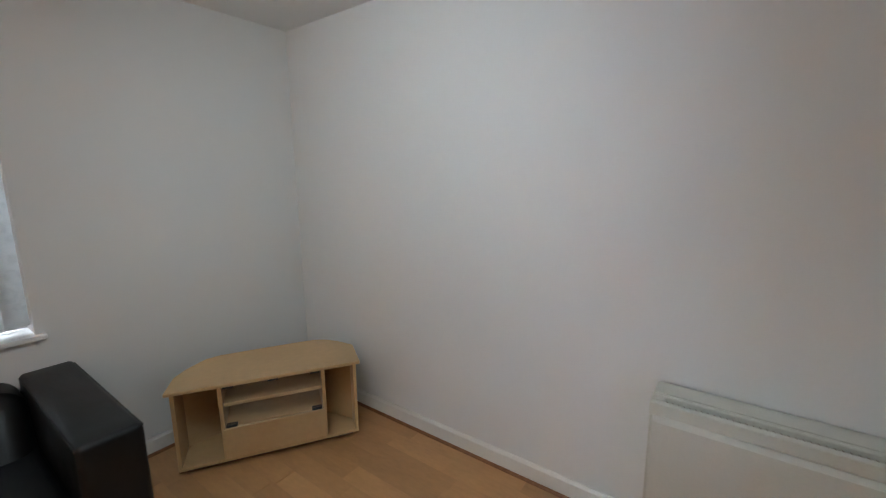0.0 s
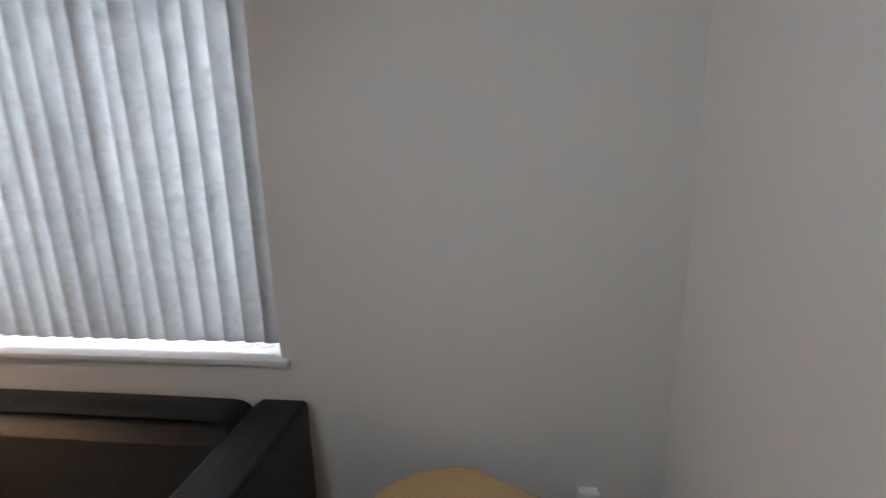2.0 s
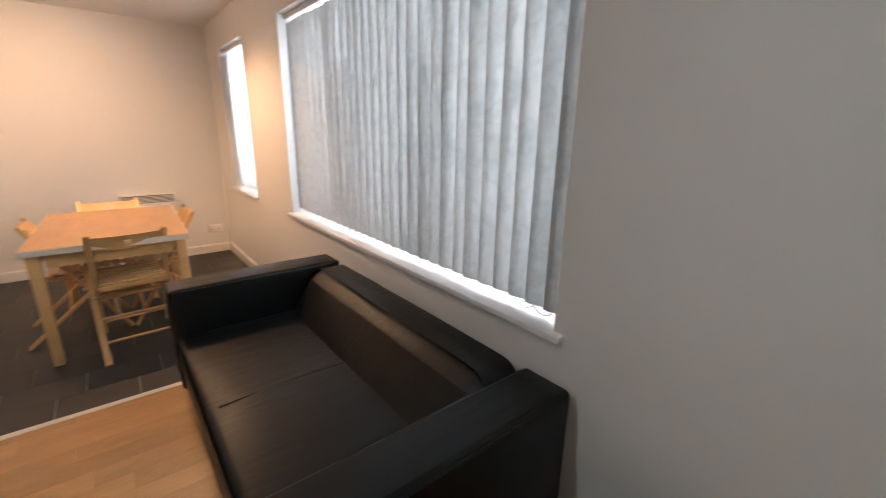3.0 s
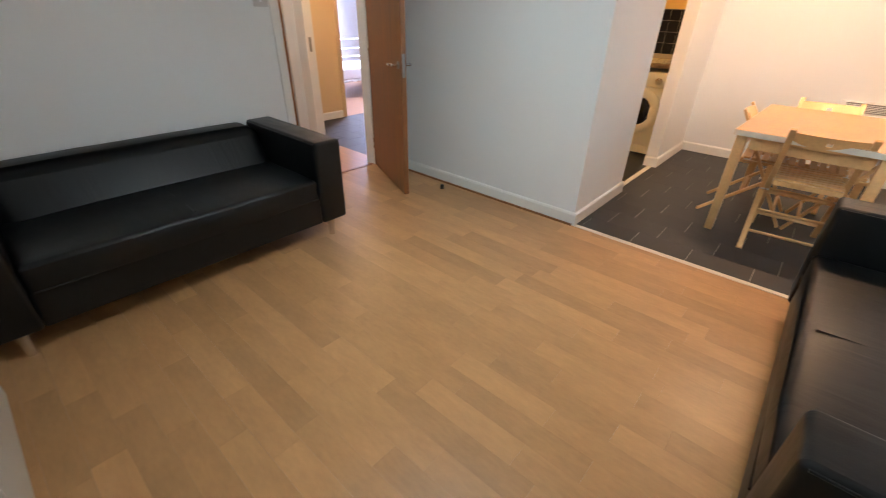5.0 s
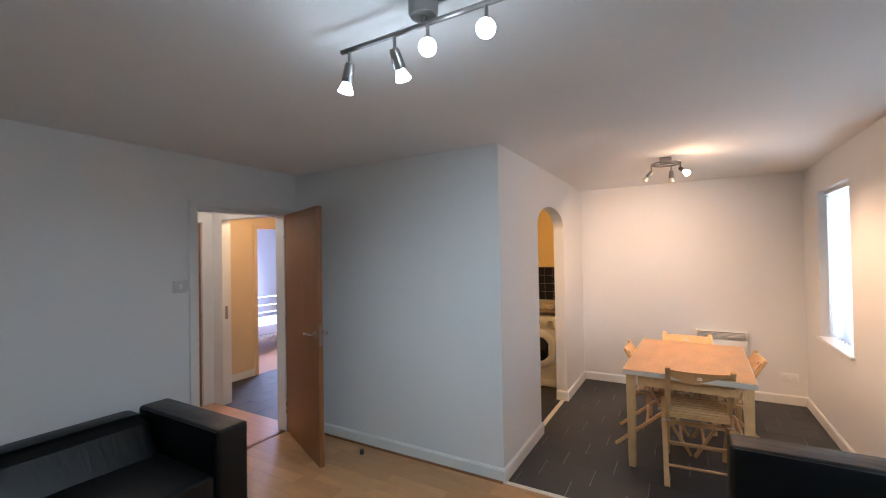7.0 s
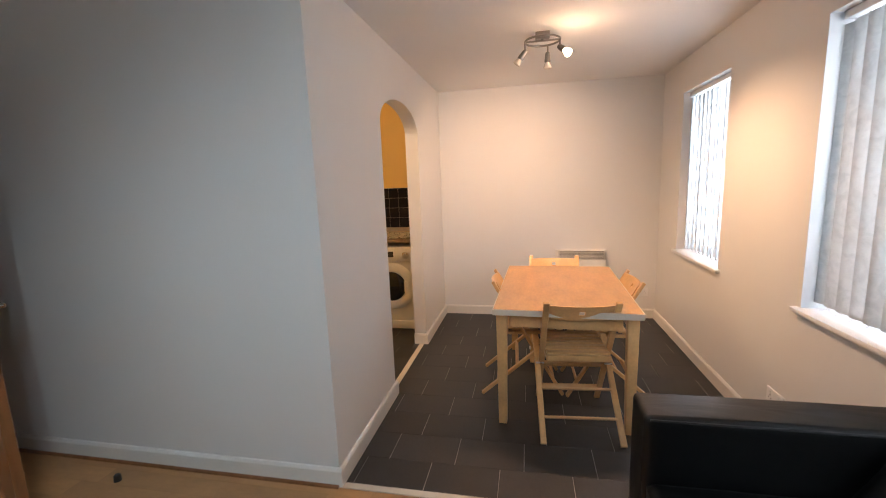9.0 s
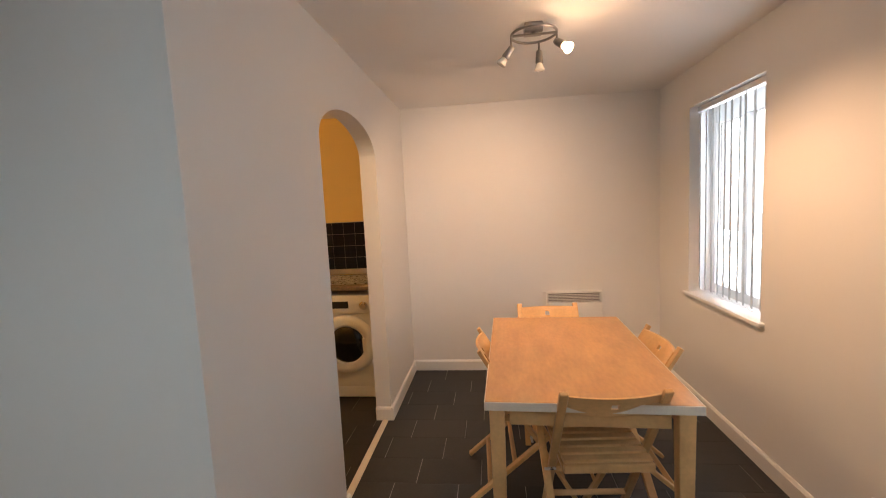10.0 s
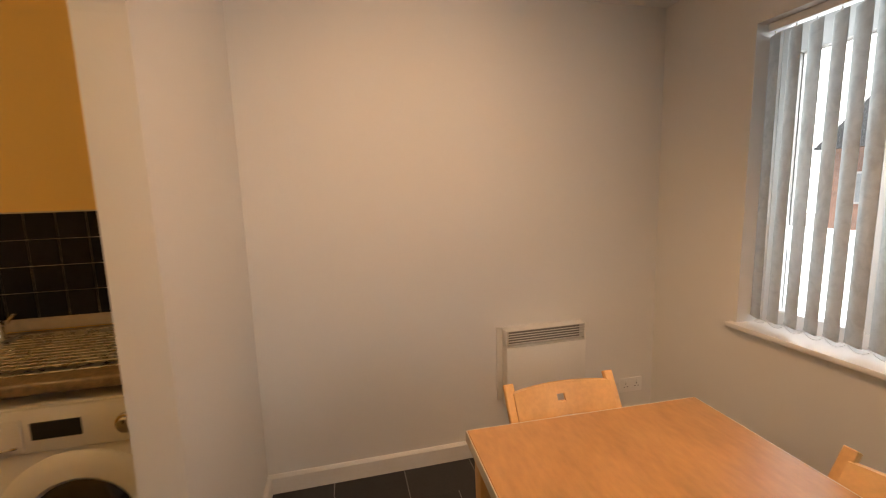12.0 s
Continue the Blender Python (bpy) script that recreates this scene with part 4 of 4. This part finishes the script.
def folding_chair(m, label):
    """Slatted folding chair: crossing side frames, curved top board with a hand hole, rungs. Faces +x."""
    s_ = thing("folding_chair", label, "folding chair", "folding chairs round the table", m)
    wa, wb = 0.190, 0.213
    for sy in (-1, 1):
        part("back_leg", bar((-0.243, sy * wa, 0.789), (0.215, sy * wa, 0.004), 0.020, 0.034, (0, 1, 0)), PINE, s_)
        part("front_leg", bar((-0.325, sy * wb, 0.004), (0.185, sy * wb, 0.448), 0.020, 0.034, (0, 1, 0)), PINE, s_)
        part("seat_rail", bar((-0.145, sy * 0.166, 0.427), (0.205, sy * 0.166, 0.440), 0.020, 0.030, (0, 1, 0)), PINE, s_)
        part("bolt", rod((0.0, sy * 0.176, 0.335), (0.0, sy * 0.225, 0.335), 0.006, 8), STEEL, s_)
    for k in range(7):
        x = -0.125 + k * 0.053
        part("seat_slat", box((x - 0.021, -0.176, 0.449 + 0.004 * abs(k - 2) / 4), (x + 0.021, 0.176, 0.462 + 0.004 * abs(k - 2) / 4), 0.003, 1), PINE, s_)
    # rungs of the two frames
    for u in (0.22, 0.47, 0.72):
        x, z = -0.325 + 0.51 * u, 0.004 + 0.444 * u
        part("rung", bar((x, -wb + 0.011, z), (x, wb - 0.011, z), 0.026, 0.014, (0.66, 0, 0.75)), PINE, s_)
    for u in (0.60, 0.86):
        x, z = -0.235 + 0.45 * u, 0.775 - 0.771 * u
        part("rung", bar((x, -wa + 0.011, z), (x, wa - 0.011, z), 0.026, 0.014, (-0.86, 0, 0.5)), PINE, s_)
    part("rear_rail", bar((-0.155, -0.178, 0.436), (-0.155, 0.178, 0.436), 0.022, 0.034), PINE, s_)
    # curved back board with a small round hole
    bm = bmesh.new()
    n, z0, z1, t = 24, 0.675, 0.768, 0.013

    def at(u, z, off):
        y = (u - 0.5) * 0.362
        bend = -0.034 * (1 - (2 * u - 1) ** 2)
        return (-0.235 + (0.775 - z) * 0.584 + bend + off + 0.006, y, z)

    zs = [z0, 0.712, 0.736, z1]
    us = [k / n for k in range(n + 1)]
    grid = [[[bm.verts.new(at(u, z, o)) for z in zs] for u in us] for o in (0, t)]
    hole = (n // 2 - 1, n // 2)
    for s in (0, 1):
        for i in range(n):
            for j in range(3):
                if j == 1 and i in hole:
                    continue
                g = grid[s]
                bm.faces.new((g[i][j], g[i + 1][j], g[i + 1][j + 1], g[i][j + 1]))

    def bridge(p, q):
        bm.faces.new((grid[0][p[0]][p[1]], grid[0][q[0]][q[1]], grid[1][q[0]][q[1]], grid[1][p[0]][p[1]]))

    for i in range(n):
        bridge((i, 0), (i + 1, 0))
        bridge((i, 3), (i + 1, 3))
        if i in hole:
            bridge((i, 1), (i + 1, 1))
            bridge((i, 2), (i + 1, 2))
    for j in range(3):
        bridge((0, j), (0, j + 1))
        bridge((n, j), (n, j + 1))
    bridge((hole[0], 1), (hole[0], 2))
    bridge((hole[1] + 1, 1), (hole[1] + 1, 2))
    bmesh.ops.recalc_face_normals(bm, faces=bm.faces)
    part("backrest", bm, PINE, s_, "curved back board with a hand hole")
    return s_


first_chair = folding_chair(pose(3.985, 1.0, 0, 0, 0, 4), "slatted pine folding chair pulled out at the table end")
tagged(copy_thing(first_chair, pose(4.915, 1.05, 0, 0, 0, 180)), "slatted pine folding chair pushed in by the panel heater")
tagged(copy_thing(first_chair, pose(4.40, 1.265, 0, 0, 0, -88)), "slatted pine folding chair tucked in on the kitchen side")
tagged(copy_thing(first_chair, pose(4.395, 0.807, 0, 0, 0, 91)), "slatted pine folding chair tucked in on the window side")


def panel_heater():
    s_ = thing("panel_heater", "slim white panel heater fixed low on the wall", "heater", "", pose(XD, 0.727, 0))
    w, z0, z1, d = 0.232, 0.285, 0.712, 0.078
    part("body", box((-d, -w, z0), (-0.012, w, z1 - 0.09), 0.008), WHITE_METAL, s_)
    part("back_plate", box((-0.011, -w - 0.015, z0 + 0.02), (-0.001, w + 0.03, z1 + 0.004), 0.003), WHITE_METAL, s_)
    for sy in (-1, 1):
        a, b = sorted((sy * w, sy * (w - 0.012)))
        part("end_cap", box((-d, a, z1 - 0.0895), (-0.012, b, z1), 0.004), WHITE_METAL, s_)
    part("top", box((-d + 0.004, -w + 0.012, z1 - 0.006), (-0.012, w - 0.012, z1), 0.002, 1), WHITE_METAL, s_)
    for k in range(6):
        z = z1 - 0.018 - k * 0.0135
        part("louvre", bar((-d + 0.006, -w + 0.012, z), (-d + 0.006, w - 0.012, z), 0.012, 0.0055, (0.4, 0, 1), 0.001), WHITE_METAL, s_)
    part("inner", box((-0.03, -w + 0.013, z1 - 0.088), (-0.0125, w - 0.013, z1 - 0.007)), NICKEL, s_)


panel_heater()

# floor trims
setting("trim_laminate_edge", box((LX - 0.022, 0.0, 0.0), (LX + 0.016, Y1 - 0.018, 0.006), 0.0025, 2), EDGE, "pale threshold strip between laminate and slate", "threshold")
setting("trim_arch_threshold", box((ARCH_L, Y1 + 0.020, 0.0), (ARCH_R - 0.018, Y1 + 0.062, 0.007), 0.003, 2), EDGE, "pale threshold strip in the kitchen arch", "threshold")
setting("trim_door_threshold", box((DOOR[0] + 0.026, WY + 0.01, 0.0), (DOOR[1] - 0.026, WY + 0.045, 0.006), 0.0025, 2), OAK, "brown threshold strip in the doorway", "threshold")

# ---------------------------------------------------------------- things: kitchen


def washing_machine():
    x0, y0, y1, h = 5.335, 2.302, 2.900, 0.848
    s_ = thing("washing_machine", "white front-loading washing machine under the worktop", "washing machine", "", pose(x0, (y0 + y1) / 2, 0))
    w = (y1 - y0) / 2
    part("body", box((0.0, -w, 0.015), (0.56, w, h), 0.012), WHITE_METAL, s_)
    part("plinth", box((-0.004, -w + 0.01, 0.018), (0.0, w - 0.01, 0.10), 0.003), WHITE_METAL, s_)
    part("fascia", box((-0.020, -w + 0.002, h - 0.145), (-0.0005, w - 0.002, h - 0.004), 0.012), WHITE_METAL, s_)
    part("display", box((-0.0225, -0.045, h - 0.100), (-0.0205, 0.085, h - 0.045), 0.0008, 1), BLACK, s_, "dark display window")
    part("drawer", box((-0.0260, 0.105, h - 0.130), (-0.0205, w - 0.02, h - 0.03), 0.002), WHITE_METAL, s_, "detergent drawer")
    part("drawer_grip", tube([(-0.027, 0.12, h - 0.115), (-0.029, 0.20, h - 0.122), (-0.027, w - 0.03, h - 0.108)], 0.004, 8), STEEL, s_)
    kx = Matrix.Translation((-0.0205, -0.165, h - 0.082)) @ pose(0, 0, 0, 0, -90, 0)
    knob = part("dial", lathe([(0.004, 0), (0.034, 0.0), (0.032, 0.006), (0.024, 0.008), (0.022, 0.024), (0.003, 0.026)], 28, kx), STEEL, s_)
    part("marker", box((-0.048, -0.167, h - 0.072), (-0.0468, -0.163, h - 0.062)), BLACK, knob, "", False)
    dz = 0.455
    q = Matrix.Translation((-0.001, -0.01, dz)) @ pose(0, 0, 0, 0, -90, 0)
    door = part("door", lathe([(0.142, 0.0), (0.235, 0.0), (0.237, 0.008), (0.225, 0.022), (0.190, 0.032), (0.158, 0.030), (0.146, 0.018), (0.142, 0.0)], 48, q), WHITE_METAL, s_, "round white door ring")
    part("glass", lathe([(0.150, 0.004), (0.146, 0.018), (0.120, 0.034), (0.07, 0.044), (0.003, 0.047)], 40, q), DRUM_GLASS, door, "dark bowl glass")
    part("handle", box((-0.036, -0.178, dz - 0.055), (-0.018, -0.143, dz + 0.055), 0.006), WHITE_METAL, door, "door grip")
    for sx in (0.05, 0.5):
        for sy in (-1, 1):
            part("foot", rod((sx, sy * (w - 0.05), 0), (sx, sy * (w - 0.05), 0.016), 0.018, 12), BLACK, s_)


washing_machine()


def base_cabinet(y0, y1):
    s_ = thing("base_cabinet", "cream framed kitchen base unit with a drawer", "kitchen cabinet", "kitchen base units", pose(5.335, y0, 0))
    w = y1 - y0
    part("body", box((0.02, 0.001, 0.10), (0.58, w - 0.001, 0.884)), CABINET, s_)
    part("plinth", box((0.06, 0.001, 0), (0.075, w - 0.001, 0.10)), CABINET, s_)
    for z0, z1, n in ((0.745, 0.875, "drawer_front"), (0.11, 0.735, "door")):
        f = part(n, box((0.0, 0.003, z0), (0.0195, w - 0.003, z1), 0.003), CABINET, s_)
        for lo, hi in (((-0.005, 0.012, z0 + 0.01), (-0.0002, w - 0.012, z0 + 0.035)), ((-0.005, 0.012, z1 - 0.035), (-0.0002, w - 0.012, z1 - 0.01)),
                       ((-0.005, 0.012, z0 + 0.0352), (-0.0002, 0.045, z1 - 0.0352)), ((-0.005, w - 0.045, z0 + 0.0352), (-0.0002, w - 0.012, z1 - 0.0352))):
            part("moulding", box(lo, hi, 0.002, 1), CABINET, f)
        if n == "door":
            part("handle", tube([(0.0, 0.03, z1 - 0.17), (-0.028, 0.03, z1 - 0.15), (-0.032, 0.03, z1 - 0.10), (-0.028, 0.03, z1 - 0.05), (0.0, 0.03, z1 - 0.03)], 0.005, 8), NICKEL, f, "bowed metal handle")
    return s_


base_cabinet(2.905, 3.505)
base_cabinet(3.506, 4.095)

wt = thing("worktop", "brown speckled laminate kitchen worktop", "worktop", "", pose(0, 0, 0))
part("slab", box((5.312, Y1 + ARCH_D + 0.001, 0.886), (XD - 0.012, KY - 0.001, 0.925), 0.010, 3), WORKTOP, wt)


def sink():
    s_ = thing("sink", "stainless steel inset sink with ribbed drainer", "sink", "", pose(0, 0, 0))
    z = 0.9255
    x0, x1 = 5.385, 5.86
    part("rim", box((x0, 2.42, z), (x1, 3.02, z + 0.004), 0.0018, 1), STEEL, s_, "ribbed drainer board")
    for k in range(11):
        x = x0 + 0.06 + k * 0.033
        part("drainer_rib", bar((x, 2.47, z + 0.0045), (x, 2.98, z + 0.0045), 0.010, 0.004, (0, 0, 1), 0.0015), STEEL, s_)
    bm = bmesh.new()
    for lo, hi in (((x0, 3.021, z), (x0 + 0.03, 3.44, z + 0.006)), ((x1 - 0.06, 3.021, z), (x1, 3.44, z + 0.006)), ((x0 + 0.03, 3.021, z), (x1 - 0.06, 3.05, z + 0.006)), ((x0 + 0.03, 3.41, z), (x1 - 0.06, 3.44, z + 0.006))):
        add_box(bm, lo, hi, 0.002, 1)
    part("bowl_rim", bm, STEEL, s_)
    part("bowl", box((x0 + 0.031, 3.051, z - 0.0), (x1 - 0.061, 3.409, z + 0.001)), NICKEL, s_, "steel sink bowl floor")
    t = thing("mixer_tap", "chrome kitchen mixer tap with a swan neck", "tap", "", pose(5.81, 3.06, z + 0.006))
    part("tap_body", lathe([(0.004, 0), (0.026, 0), (0.022, 0.012), (0.020, 0.06), (0.016, 0.075), (0.004, 0.076)], 20), CHROME, t)
    part("spout", tube([(0, 0, 0.06), (-0.01, 0.01, 0.12), (-0.04, 0.05, 0.165), (-0.08, 0.11, 0.175), (-0.11, 0.16, 0.17), (-0.12, 0.175, 0.155)], 0.011, 12), CHROME, t)
    for sy in (-1, 1):
        part("tap_lever", bar((0.0, sy * 0.02, 0.05), (-0.02, sy * 0.075, 0.10), 0.014, 0.008), CHROME, t)


sink()


def splashback():
    """Black glazed wall tiles, each proud of the grout."""
    wall = setting("wall_tile_splashback", box((XD - 0.007, Y1 + ARCH_D + 0.001, 0.926), (XD - 0.001, KY - 0.001, 1.412)), TILE_JOINT, "black glazed square tiles with grey grout behind the sink", "wall tiles")
    p = 0.108
    bm = bmesh.new()
    add_box(bm, (-0.004, 0.0015, 0.0015), (0.0, p - 0.0015, p - 0.0015), 0.0012, 1)
    me = bpy.data.meshes.new("wall_tile")
    bm.to_mesh(me)
    bm.free()
    me.materials.append(BLACK_TILE)
    rng = random.Random(3)
    for r_ in range(4):
        for c in range(16):
            o = new("wall_tile", me)
            o.location = (XD - 0.0072 - rng.uniform(0, 0.0004), 2.34 + c * p, 0.976 + r_ * p)
            o.parent = wall


splashback()

# ---------------------------------------------------------------- things: bedroom seen through the doors
bed = thing("bed", "single bed with silver metal rails and bare white mattress", "bed", "", pose(5.55, 7.2, 0))
for sx in (-0.97, 0.97):
    part("bed_post", rod((sx, 0.97, 0), (sx, 0.97, 0.85), 0.018, 12), STEEL, bed)
    part("bed_post", rod((sx, 0.02, 0), (sx, 0.02, 0.40), 0.018, 12), STEEL, bed)
    part("end_rail", box((sx - 0.015, 0.04, 0.25), (sx + 0.015, 0.95, 0.29), 0.004), STEEL, bed)
for y in (0.02, 0.97):
    part("side_rail", box((-0.95, y - 0.014, 0.245), (0.95, y + 0.014, 0.29), 0.004), STEEL, bed)
for z in (0.53, 0.67, 0.83):
    part("back_rail", rod((-0.97, 0.97, z), (0.97, 0.97, z), 0.011, 10), STEEL, bed)
part("mattress", soft_box((-0.94, 0.0, 0.292), (0.94, 0.94, 0.46), 0.03, 0.008), MATTRESS, bed)

# ---------------------------------------------------------------- floors last
laminate_floor("floor_laminate", 0.0, LX - 0.002, 0.0, WY, "warm beech strip laminate floor")
setting("floor_lobby", boxes(((1.2, WY + 0.001, -0.012), (HX, HALL_Y, 0.0))), LINO, "warm laminate floor of the lobby", "floor")
slate_floor("floor_slate", LX, XD, 0.0, Y1 + 0.04, "dark slate-look vinyl tile floor", 0.35)
slate_floor("floor_slate_kitchen", LX + 0.13, XD, Y1 + 0.041, KY, "dark slate-look vinyl tile floor of the kitchen", 0.2)
slate_floor("floor_slate_hall", HX + 0.001, 4.9, WY + 0.2, BED_Y, "dark slate-look vinyl tile floor of the hall", 0.1)
